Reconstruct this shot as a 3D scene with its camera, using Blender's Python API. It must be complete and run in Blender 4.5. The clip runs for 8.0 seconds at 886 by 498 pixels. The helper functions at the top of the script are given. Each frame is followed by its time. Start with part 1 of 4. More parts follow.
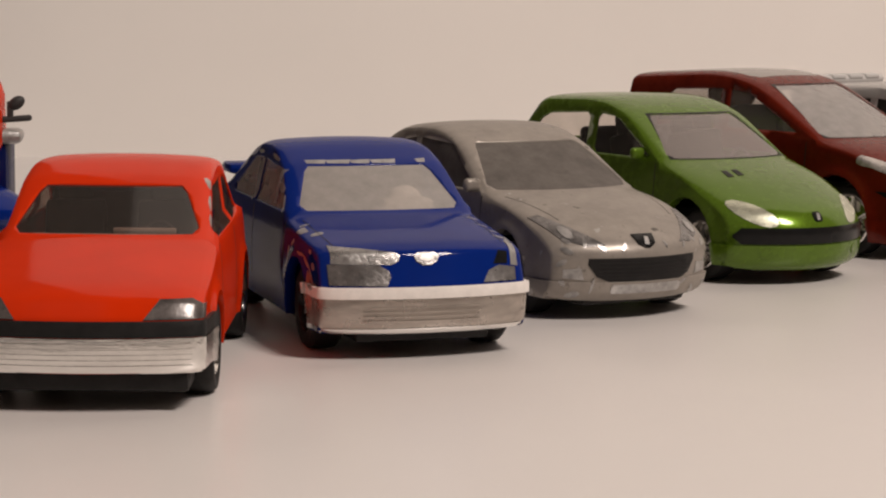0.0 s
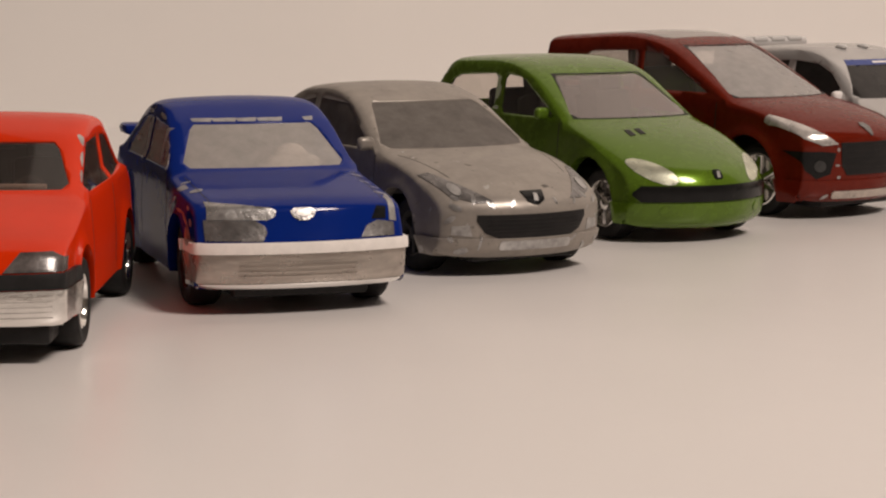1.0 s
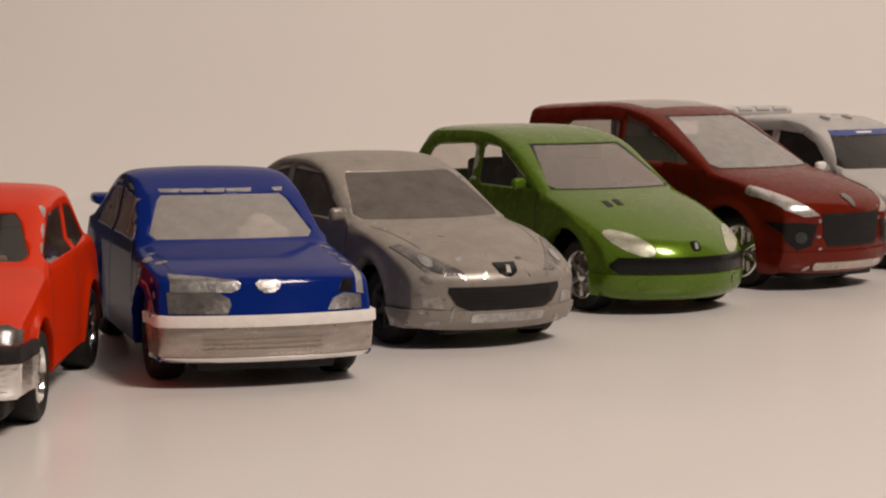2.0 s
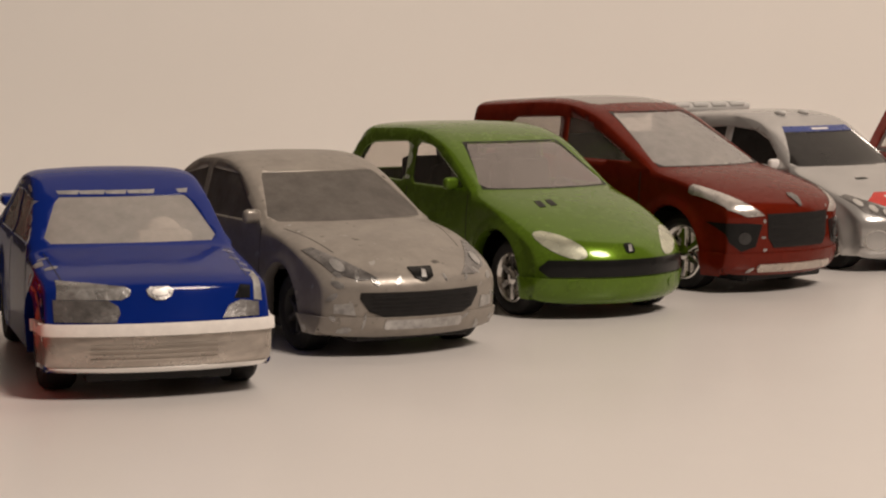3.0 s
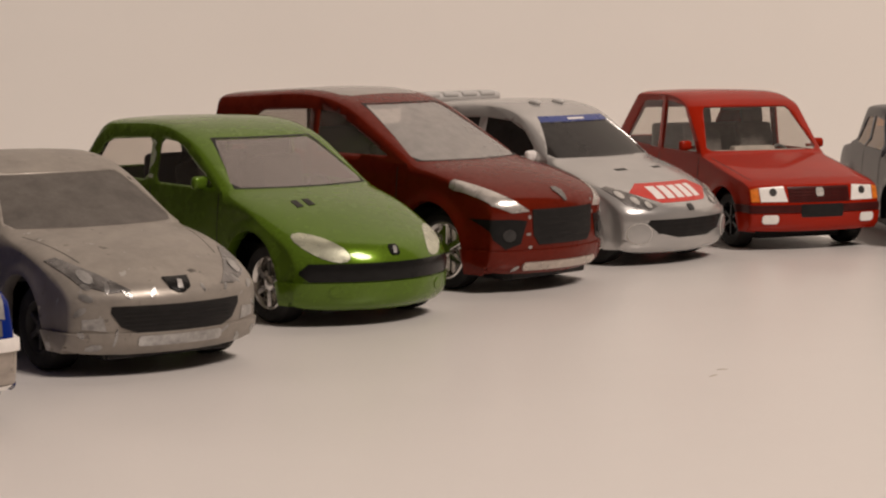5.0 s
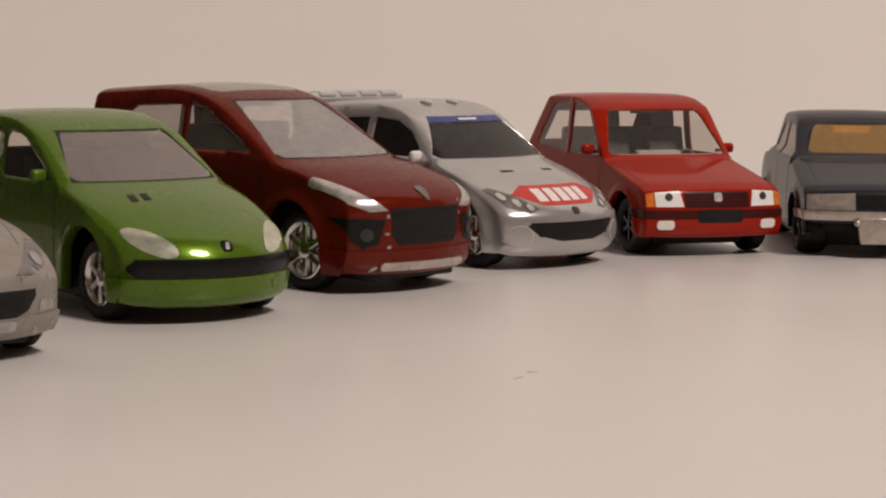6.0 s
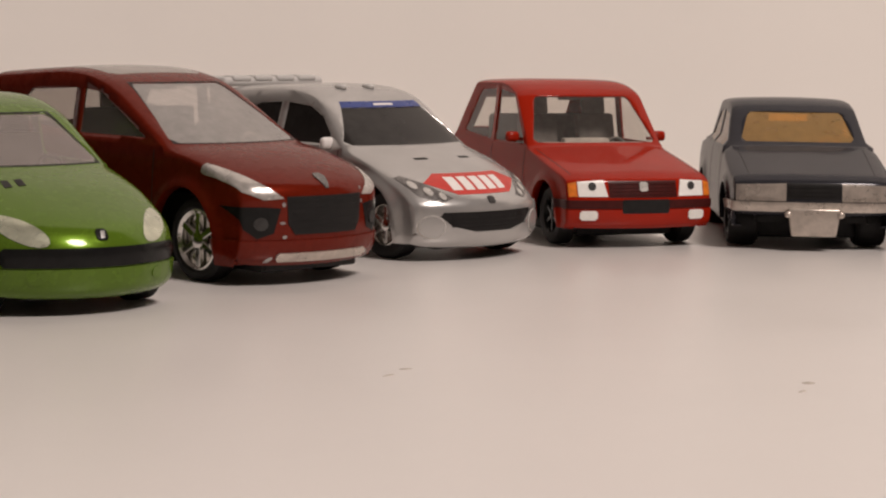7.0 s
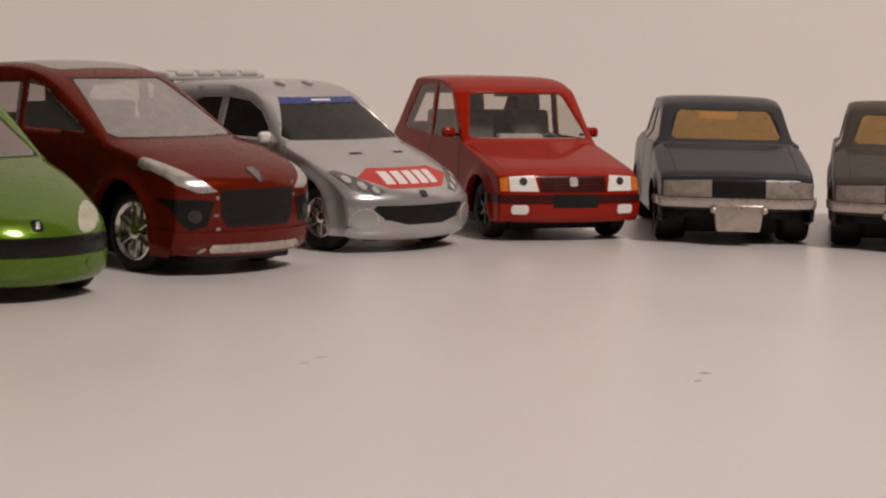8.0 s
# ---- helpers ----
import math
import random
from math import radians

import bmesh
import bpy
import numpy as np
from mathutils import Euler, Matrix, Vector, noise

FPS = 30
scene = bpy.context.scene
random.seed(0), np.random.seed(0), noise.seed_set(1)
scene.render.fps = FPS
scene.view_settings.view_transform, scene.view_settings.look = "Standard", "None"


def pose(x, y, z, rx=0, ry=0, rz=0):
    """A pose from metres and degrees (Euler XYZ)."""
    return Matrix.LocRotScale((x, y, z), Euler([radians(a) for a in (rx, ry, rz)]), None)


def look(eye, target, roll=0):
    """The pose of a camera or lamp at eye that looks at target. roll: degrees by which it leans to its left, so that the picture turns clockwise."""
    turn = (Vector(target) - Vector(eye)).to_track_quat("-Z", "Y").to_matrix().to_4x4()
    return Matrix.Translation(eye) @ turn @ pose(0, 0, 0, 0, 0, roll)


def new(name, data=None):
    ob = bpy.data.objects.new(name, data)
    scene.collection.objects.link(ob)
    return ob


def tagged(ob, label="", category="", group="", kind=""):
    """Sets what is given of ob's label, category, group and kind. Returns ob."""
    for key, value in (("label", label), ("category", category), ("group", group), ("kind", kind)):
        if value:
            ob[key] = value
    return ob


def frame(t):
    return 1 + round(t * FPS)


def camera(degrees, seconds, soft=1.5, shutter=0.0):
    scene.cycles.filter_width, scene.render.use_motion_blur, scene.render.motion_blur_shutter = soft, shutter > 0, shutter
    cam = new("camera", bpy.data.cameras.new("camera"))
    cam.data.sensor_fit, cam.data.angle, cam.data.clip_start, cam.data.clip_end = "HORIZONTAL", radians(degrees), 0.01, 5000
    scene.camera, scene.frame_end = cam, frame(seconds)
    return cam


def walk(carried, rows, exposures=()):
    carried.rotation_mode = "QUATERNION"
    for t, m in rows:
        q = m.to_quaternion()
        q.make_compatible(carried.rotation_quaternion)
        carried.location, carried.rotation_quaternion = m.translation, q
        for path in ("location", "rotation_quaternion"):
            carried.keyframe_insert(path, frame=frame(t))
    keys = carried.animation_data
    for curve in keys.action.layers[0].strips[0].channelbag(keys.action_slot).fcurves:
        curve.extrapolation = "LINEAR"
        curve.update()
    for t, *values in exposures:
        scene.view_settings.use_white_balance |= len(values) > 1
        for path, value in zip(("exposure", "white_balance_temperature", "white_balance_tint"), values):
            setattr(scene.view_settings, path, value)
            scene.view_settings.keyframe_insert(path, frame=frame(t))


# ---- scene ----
cam = camera(24.00, 8.0, soft=2.15, shutter=0.0)


def shot(x, y, z, yaw, pitch, roll):
    """A camera pose from its place and its turn: yaw to its left from +y, pitch up, roll."""
    return Matrix.Translation((x, y, z)) @ pose(0, 0, 0, 0, 0, yaw) @ pose(0, 0, 0, 90 + pitch) @ pose(0, 0, 0, 0, 0, roll)


walk(cam, [
    (0, shot(0.02850, -0.11571, 0.04885, -4.100, -7.150, 0.660)),
    (0.5, shot(0.03858, -0.11649, 0.04738, -3.803, -7.767, 0.142)),
    (1, shot(0.04376, -0.11800, 0.04579, -4.302, -7.707, 0.259)),
    (1.5, shot(0.04460, -0.11739, 0.04581, -4.110, -6.459, 0.242)),
    (1.7, shot(0.04565, -0.11689, 0.04587, -4.424, -5.879, 0.374)),
    (2.8, shot(0.06159, -0.10474, 0.04703, -3.225, -5.991, 0.409)),
    (3, shot(0.06381, -0.10353, 0.04670, -3.833, -6.104, 0.300)),
    (3.5, shot(0.05990, -0.09718, 0.04584, -5.551, -5.943, 0.009)),
    (3.8, shot(0.05967, -0.09667, 0.04718, -7.239, -6.103, -0.107)),
    (4, shot(0.05963, -0.09637, 0.04797, -8.571, -6.181, -0.208)),
    (4.5, shot(0.05762, -0.08649, 0.04571, -11.204, -6.212, -0.614)),
    (4.7, shot(0.05758, -0.08346, 0.04787, -12.183, -6.497, -0.097)),
    (5.8, shot(0.08332, -0.07997, 0.04348, -10.036, -6.223, 0.899)),
    (6, shot(0.09286, -0.07920, 0.04376, -10.266, -6.065, 0.692)),
    (6.2, shot(0.09687, -0.07581, 0.04317, -11.036, -5.962, 0.527)),
    (6.5, shot(0.10307, -0.07085, 0.04227, -10.066, -5.619, 0.437)),
    (7, shot(0.11103, -0.06721, 0.04193, -10.300, -6.254, 0.908)),
    (7.5, shot(0.11656, -0.07007, 0.04217, -11.558, -6.627, 1.365)),
    (8, shot(0.11609, -0.07958, 0.04396, -11.057, -6.544, 1.401)),
], exposures=[(0.0, 0.08, 6520, 10), (0.5, 0.06, 6600, 10), (1.0, 0.04, 6600, 10), (1.5, 0.02, 6550, 10), (3.0, 0.03, 6830, 8), (4.5, 0.0, 6770, 9), (6.0, -0.14, 6500, 11), (6.5, -0.05, 6480, 11), (7.0, -0.02, 6450, 11), (8.0, -0.25, 6400, 11)])

# ---- light ----
world = bpy.data.worlds.new("world")
scene.world = world
world.use_nodes = True
world.node_tree.nodes["Background"].inputs[0].default_value = (1.0, 0.86, 0.74, 1)
world.node_tree.nodes["Background"].inputs[1].default_value = 0.05


def area_lamp(name, eye, target, size, power, colour):
    data = bpy.data.lights.new(name, "AREA")
    data.shape, data.size, data.energy, data.color = "DISK", size, power, colour
    ob = new(name, data)
    ob.matrix_world = look(eye, target)
    return ob


area_lamp("lamp_light", (0.62, -0.40, 1.05), (0.18, 0.25, 0), 0.32, 13.5, (1.0, 0.872, 0.79))


# ---- materials ----
def material(name):
    m = bpy.data.materials.new(name)
    m.use_nodes = True
    nt = m.node_tree
    return m, nt, nt.nodes["Principled BSDF"]


def noise_node(nt, scale, detail=4.0, rough=0.55, stretch=None):
    co = nt.nodes.new("ShaderNodeTexCoord")
    n = nt.nodes.new("ShaderNodeTexNoise")
    n.inputs["Scale"].default_value, n.inputs["Detail"].default_value = scale, detail
    n.inputs["Roughness"].default_value = rough
    if stretch:
        mp = nt.nodes.new("ShaderNodeMapping")
        mp.inputs["Scale"].default_value = stretch
        nt.links.new(co.outputs["Object"], mp.inputs["Vector"])
        nt.links.new(mp.outputs[0], n.inputs["Vector"])
    else:
        nt.links.new(co.outputs["Object"], n.inputs["Vector"])
    return n.outputs["Fac"]


def ramp(nt, fac, lo, hi, a=(0, 0, 0), b=(1, 1, 1)):
    r = nt.nodes.new("ShaderNodeValToRGB")
    e = r.color_ramp.elements
    e[0].position, e[1].position = lo, hi
    e[0].color, e[1].color = (*a, 1), (*b, 1)
    nt.links.new(fac, r.inputs[0])
    return r.outputs["Color"]


def mix(nt, fac, a, b):
    m = nt.nodes.new("ShaderNodeMix")
    m.data_type = "RGBA"
    for sock, v in ((m.inputs[0], fac), (m.inputs[6], a), (m.inputs[7], b)):
        if isinstance(v, (int, float)):
            sock.default_value = v
        elif isinstance(v, tuple):
            sock.default_value = (*v, 1)
        else:
            nt.links.new(v, sock)
    return m.outputs[2]


def bump(nt, bsdf, fac, strength, distance):
    b = nt.nodes.new("ShaderNodeBump")
    b.inputs["Strength"].default_value, b.inputs["Distance"].default_value = strength, distance
    nt.links.new(fac, b.inputs["Height"])
    nt.links.new(b.outputs[0], bsdf.inputs["Normal"])


def paint(name, colour, rough=0.32, metal=0.0, coat=1.0, flake=0.0, dust=0.0, chips=0.0, bare=(0.45, 0.43, 0.41), wave=0.15, grime=0.0):
    """Die-cast enamel: two scales of variation, optional metal flake, dust and chips down to bare metal."""
    m, nt, b = material(name)
    big = noise_node(nt, 90, 3)
    col = mix(nt, ramp(nt, big, 0.3, 0.75), tuple(c * 0.92 for c in colour), tuple(min(1, c * 1.06) for c in colour))
    if flake:
        col = mix(nt, ramp(nt, noise_node(nt, 7000, 1), 0.4, 0.7), col, tuple(min(1, c * (1 + flake) + 0.03 * flake) for c in colour))
    if dust:
        d = nt.nodes.new("ShaderNodeMath")
        d.operation = "MULTIPLY"
        d.inputs[1].default_value = dust
        nt.links.new(ramp(nt, noise_node(nt, 260, 6, 0.7), 0.35, 0.7), d.inputs[0])
        col = mix(nt, d.outputs[0], col, (0.42, 0.38, 0.33))
    if grime:
        col = mix(nt, ramp(nt, noise_node(nt, 480, 5, 0.6), grime, grime + 0.1), col, tuple(c * 0.3 for c in colour))
    r = mix(nt, ramp(nt, noise_node(nt, 420, 5), 0.3, 0.8), (rough * 0.88,) * 3, (min(1, rough * 1.15),) * 3)
    if chips:
        c = ramp(nt, noise_node(nt, 330, 6, 0.62), chips, chips + 0.03)
        col = mix(nt, c, col, bare)
        nt.links.new(mix(nt, c, (metal,) * 3, (0.7,) * 3), b.inputs["Metallic"])
    else:
        b.inputs["Metallic"].default_value = metal
    nt.links.new(col, b.inputs["Base Color"])
    nt.links.new(r, b.inputs["Roughness"])
    b.inputs["Specular IOR Level"].default_value = 0.0
    b.inputs["Coat IOR"].default_value = 1.45
    b.inputs["Coat Weight"].default_value, b.inputs["Coat Roughness"].default_value = min(1, coat * 0.48), 0.08
    bump(nt, b, noise_node(nt, 130, 1), wave, 0.00018)
    ripple = nt.nodes.new("ShaderNodeBump")
    ripple.inputs["Strength"].default_value, ripple.inputs["Distance"].default_value = 0.07, 0.0003
    nt.links.new(noise_node(nt, 240, 2), ripple.inputs["Height"])
    nt.links.new(ripple.outputs[0], b.inputs["Coat Normal"])
    return m


def plain(name, colour, rough=0.5, metal=0.0, vary=0.25, scale=700, relief=0.2, drawn=1.0):
    m, nt, b = material(name)
    f = noise_node(nt, scale, 5, 0.65, (drawn, 1, 1))
    if max(colour) < 0.1:
        b.inputs["Specular IOR Level"].default_value = 0.2
    nt.links.new(mix(nt, ramp(nt, f, 0.3, 0.75), tuple(c * (1 - vary) for c in colour), tuple(min(1, c * (1 + vary)) for c in colour)), b.inputs["Base Color"])
    nt.links.new(mix(nt, ramp(nt, noise_node(nt, scale * 0.4, 3), 0.3, 0.8), (rough * 0.7,) * 3, (min(1, rough * 1.3),) * 3), b.inputs["Roughness"])
    b.inputs["Metallic"].default_value = metal
    bump(nt, b, f, relief, 0.0002)
    return m


def pane(name, tint, milk=0.1, milky=(0.6, 0.57, 0.53), rough=0.06, scratch=0.14):
    """A thin window: tinted see-through, a gloss that grows at grazing angles, and a haze of dust and scuffs."""
    m = bpy.data.materials.new(name)
    m.use_nodes = True
    nt = m.node_tree
    nt.nodes.remove(nt.nodes["Principled BSDF"])
    out = nt.nodes["Material Output"]
    clear, gloss, dusty = (nt.nodes.new(n) for n in ("ShaderNodeBsdfTransparent", "ShaderNodeBsdfGlossy", "ShaderNodeBsdfDiffuse"))
    clear.inputs[0].default_value = (*tint, 1)
    gloss.inputs["Roughness"].default_value = rough
    dusty.inputs[0].default_value = (*milky, 1)
    one, two, fres = nt.nodes.new("ShaderNodeMixShader"), nt.nodes.new("ShaderNodeMixShader"), nt.nodes.new("ShaderNodeLayerWeight")
    fres.inputs[0].default_value = 0.5
    power = nt.nodes.new("ShaderNodeMath")
    power.operation, power.inputs[1].default_value = "POWER", 4.0
    base = nt.nodes.new("ShaderNodeMath")
    base.operation, base.inputs[1].default_value, base.inputs[2].default_value = "MULTIPLY_ADD", 0.8, 0.05
    nt.links.new(fres.outputs["Facing"], power.inputs[0])
    nt.links.new(power.outputs[0], base.inputs[0])
    mul = nt.nodes.new("ShaderNodeMath")
    mul.operation, mul.inputs[1].default_value = "MULTIPLY_ADD", milk * scratch * 2
    mul.inputs[2].default_value = milk * (1 - scratch)
    nt.links.new(ramp(nt, noise_node(nt, 380, 6, 0.7), 0.3, 0.75), mul.inputs[0])
    nt.links.new(mul.outputs[0], one.inputs[0])
    nt.links.new(clear.outputs[0], one.inputs[1])
    nt.links.new(dusty.outputs[0], one.inputs[2])
    nt.links.new(base.outputs[0], two.inputs[0])
    nt.links.new(one.outputs[0], two.inputs[1])
    nt.links.new(gloss.outputs[0], two.inputs[2])
    nt.links.new(two.outputs[0], out.inputs[0])
    return m


def surface(name, colour, rough, coat):
    """White laminate or painted wall: faint mottling and smears."""
    m, nt, b = material(name)
    col = mix(nt, ramp(nt, noise_node(nt, 9, 3), 0.3, 0.75), tuple(c * 0.955 for c in colour), colour)
    col = mix(nt, ramp(nt, noise_node(nt, 900, 4, 0.7), 0.66, 0.82), col, tuple(c * 0.93 for c in colour))
    nt.links.new(col, b.inputs["Base Color"])
    nt.links.new(mix(nt, ramp(nt, noise_node(nt, 22, 5, 0.65), 0.3, 0.8), (rough * 0.8,) * 3, (min(1, rough * 1.2),) * 3), b.inputs["Roughness"])
    b.inputs["Coat Weight"].default_value, b.inputs["Coat Roughness"].default_value = coat, 0.3
    bump(nt, b, noise_node(nt, 1500, 2), 0.06, 0.0002)
    return m


FLOOR = surface("white_laminate", (0.76, 0.728, 0.706), 0.36, 0.4)
WALL = surface("wall_paint", (0.90, 0.865, 0.825), 0.8, 0.0)
# Dark colour for the added west panel, kept dim for the left flanks.
BLOCKER = surface("dark_brown_blocker", (0.055, 0.045, 0.038), 0.8, 0.0)
ROOM = surface("room_paint", (0.18, 0.155, 0.135), 0.85, 0.0)
RED_ORANGE = paint("orange_red_enamel", (0.62, 0.030, 0.003), 0.26, coat=1.0, wave=0.08)
BLUE = paint("chipped_blue_enamel", (0.003, 0.018, 0.165), 0.28, coat=0.9, chips=0.735)
GREY_DUSTY = paint("worn_grey_metallic", (0.285, 0.258, 0.232), 0.36, metal=0.35, coat=0.3, dust=0.5, chips=0.645, bare=(0.42, 0.40, 0.38), grime=0.645)
GREEN = paint("green_metallic", (0.088, 0.158, 0.012), 0.27, metal=0.25, flake=0.1, coat=1.4)
MAROON = paint("maroon_metallic", (0.125, 0.010, 0.003), 0.28, metal=0.15, flake=0.12, coat=1.0)
SILVER = paint("silver_metallic", (0.49, 0.48, 0.47), 0.24, metal=0.6, coat=0.8, wave=0.05)
RED = paint("bright_red_plastic", (0.33, 0.016, 0.005), 0.3, coat=1.0)
GUNMETAL = paint("dark_grey_metallic", (0.028, 0.028, 0.035), 0.22, metal=0.2, flake=0.12, coat=0.9, dust=0.015)
TAUPE = paint("brown_grey_metallic", (0.055, 0.046, 0.036), 0.32, metal=0.1, flake=0.15, coat=0.6, dust=0.03)
BLACK = plain("black_plastic", (0.015, 0.014, 0.014), 0.5)
BLACK_GLOSS = plain("black_gloss", (0.010, 0.010, 0.010), 0.22)
CHARCOAL = plain("charcoal_plastic", (0.045, 0.043, 0.042), 0.5)
RUBBER = plain("tyre_rubber", (0.014, 0.013, 0.013), 0.65, relief=0.4)
CHROME = plain("worn_chrome", (0.82, 0.80, 0.77), 0.2, 1.0, vary=0.12, scale=1100, relief=0.5, drawn=0.08)
RIM_CHROME = plain("chrome_rim", (0.72, 0.70, 0.67), 0.16, 1.0, vary=0.15, scale=600, relief=0.2)
BRUSHED = plain("scratched_base_metal", (0.42, 0.375, 0.335), 0.32, 0.7, vary=0.22, scale=900, relief=0.4, drawn=0.12)
PALE_METAL = plain("pale_bumper_plating", (0.52, 0.46, 0.41), 0.33, 0.6, vary=0.25, scale=420, relief=0.3)
BARE = plain("bare_zinc", (0.40, 0.39, 0.38), 0.38, 0.7, vary=0.35, scale=620, relief=0.6)
PITTED = plain("pitted_bare_metal", (0.36, 0.35, 0.34), 0.32, 0.75, vary=0.4, scale=700, relief=0.5)
WHITE = plain("white_rubbing_strip", (0.78, 0.74, 0.70), 0.45, vary=0.08)
LAMP = plain("silver_lamp_paint", (0.60, 0.58, 0.55), 0.33, 0.3, vary=0.25, scale=500)
LAMP_CLEAR = plain("clear_silver_lamp", (0.58, 0.55, 0.52), 0.28, 0.55, vary=0.3, scale=420, relief=0.3)
LAMP_TINGED = plain("greenish_silver_lamp", (0.55, 0.56, 0.44), 0.28, 0.6, vary=0.25, scale=420, relief=0.2)
LAMP_DULL = plain("dull_lamp", (0.10, 0.085, 0.08), 0.22, 0.1, vary=0.5, scale=520)
LAMP_GREY = plain("worn_grey_lamp", (0.20, 0.19, 0.185), 0.3, 0.6, vary=0.45, scale=600, relief=0.45)
LAMP_WHITE = plain("white_lamp_paint", (0.85, 0.83, 0.80), 0.3, vary=0.08)
AMBER = plain("amber_paint", (0.75, 0.20, 0.02), 0.35)
STICKER = plain("red_sticker", (0.55, 0.03, 0.02), 0.4, vary=0.1)
STICKER_WHITE = plain("white_sticker", (0.8, 0.76, 0.74), 0.4, vary=0.06)
STICKER_BLUE = plain("blue_sunstrip", (0.02, 0.045, 0.22), 0.3, vary=0.15)
SEAM = plain("panel_seam", (0.02, 0.018, 0.016), 0.7)
CABIN = plain("cabin_plastic", (0.05, 0.047, 0.045), 0.6)
CABIN_GREY = plain("grey_cabin_plastic", (0.17, 0.16, 0.15), 0.6)
CABIN_PALE = plain("pale_cabin_plastic", (0.60, 0.57, 0.53), 0.6)
CABIN_AMBER = plain("tan_cabin_plastic", (0.40, 0.22, 0.06), 0.55)
DARK_GLASS = plain("smoked_window", (0.022, 0.020, 0.019), 0.12, vary=0.3, scale=300, relief=0.05)
GREY_GLASS = paint("dusty_grey_window", (0.105, 0.094, 0.086), 0.32, coat=0.4, dust=0.15)
WING_PAINT = paint("pale_silver_wing", (0.56, 0.545, 0.53), 0.3, coat=0.6, wave=0.05)
ROOF_GLASS = paint("pale_roof_glass", (0.30, 0.275, 0.255), 0.25, coat=1.5, dust=0.15)
ORANGE_GLASS = pane("brown_window", (0.58, 0.48, 0.43), 0.08, (0.30, 0.25, 0.22))
PALE_GLASS = pane("milky_window", (0.72, 0.68, 0.64), 0.42, (0.62, 0.58, 0.54), 0.12)
PINK_GLASS = pane("scuffed_clear_window", (0.80, 0.74, 0.71), 0.34, (0.50, 0.43, 0.40), 0.10)
SIDE_GLASS = pane("hazy_side_window", (0.82, 0.78, 0.75), 0.24, (0.50, 0.46, 0.43), 0.10)
CLEAR_GLASS = pane("clear_window", (0.90, 0.87, 0.84), 0.06)
MISTY_GLASS = pane("misty_window", (0.74, 0.70, 0.67), 0.42, (0.64, 0.60, 0.57), 0.10)
AMBER_GLASS = pane("amber_window", (0.85, 0.50, 0.12), 0.40, (0.58, 0.33, 0.08), 0.10)
CRUMB = plain("crumb", (0.50, 0.45, 0.40), 0.9)

# ---- mesh helpers (car code is in millimetres) ----
MM = 0.001


def part(name, bm, mat, parent=None, label="", sharp=35):
    """Link a bmesh, drawn in millimetres, as one mesh object under its parent."""
    bmesh.ops.remove_doubles(bm, verts=bm.verts, dist=0.004)
    bm.normal_update()
    for f in bm.faces:
        f.smooth = True
    me = bpy.data.meshes.new(name)
    bm.to_mesh(me)
    bm.free()
    me.transform(Matrix.Scale(MM, 4))
    me.set_sharp_from_angle(angle=radians(sharp))
    me.materials.append(mat)
    ob = new(name, me)
    ob.parent = parent
    if label:
        tagged(ob, label)
    return ob


def box(bm, x0, x1, y0, y1, z0, z1, bevel=0.0, m=None, seg=2):
    made = bmesh.ops.create_cube(bm, size=1)["verts"]
    for v in made:
        v.co = Vector(((x0 + x1) / 2 + v.co.x * (x1 - x0), (y0 + y1) / 2 + v.co.y * (y1 - y0), (z0 + z1) / 2 + v.co.z * (z1 - z0)))
    if bevel:
        edges = list({e for v in made for e in v.link_edges})
        r = bmesh.ops.bevel(bm, geom=edges, offset=bevel, segments=seg, affect="EDGES", profile=0.5)
        made = list({v for f in r["faces"] for v in f.verts} | {v for v in made if v.is_valid})
    if m is not None:
        bmesh.ops.transform(bm, matrix=m, verts=made)
    return bm


def lathe(bm, outline, axis_x=True, n=28, centre=(0, 0, 0)):
    """Turn an outline of (along, radius) pairs round an axis."""
    rings = []
    for a, r in outline:
        ring = []
        for i in range(n):
            c, s = math.cos(2 * math.pi * i / n), math.sin(2 * math.pi * i / n)
            p = (a, r * c, r * s) if axis_x else (r * c, r * s, a)
            ring.append(bm.verts.new(Vector(p) + Vector(centre)))
        rings.append(ring)
    for one, two in zip(rings, rings[1:]):
        for i in range(n):
            bm.faces.new((one[i], one[(i + 1) % n], two[(i + 1) % n], two[i]))
    return bm


def blob(bm, centre, size, m=None, seg=14):
    made = bmesh.ops.create_uvsphere(bm, u_segments=seg, v_segments=seg // 2 + 2, radius=1)["verts"]
    t = Matrix.Translation(centre) @ (m or Matrix()) @ Matrix.Diagonal((*size, 1))
    bmesh.ops.transform(bm, matrix=t, verts=made)
    return bm


def torus(bm, centre, big, small, m, n=24, k=8):
    grid = []
    for i in range(n):
        a = 2 * math.pi * i / n
        ring = []
        for j in range(k):
            b = 2 * math.pi * j / k
            p = Vector(((big + small * math.cos(b)) * math.cos(a), (big + small * math.cos(b)) * math.sin(a), small * math.sin(b)))
            ring.append(bm.verts.new(m @ p + Vector(centre)))
        grid.append(ring)
    for i in range(n):
        for j in range(k):
            bm.faces.new((grid[i][j], grid[(i + 1) % n][j], grid[(i + 1) % n][(j + 1) % k], grid[i][(j + 1) % k]))
    return bm


def oval(cx, cy, rx, ry, n=12, turn=0.0):
    c, s = math.cos(radians(turn)), math.sin(radians(turn))
    out = []
    for i in range(n):
        a = 2 * math.pi * i / n
        x, y = rx * math.cos(a), ry * math.sin(a)
        out.append((cx + c * x - s * y, cy + s * x + c * y))
    return out


def flip(poly):
    return [(-x, y) for x, y in poly]


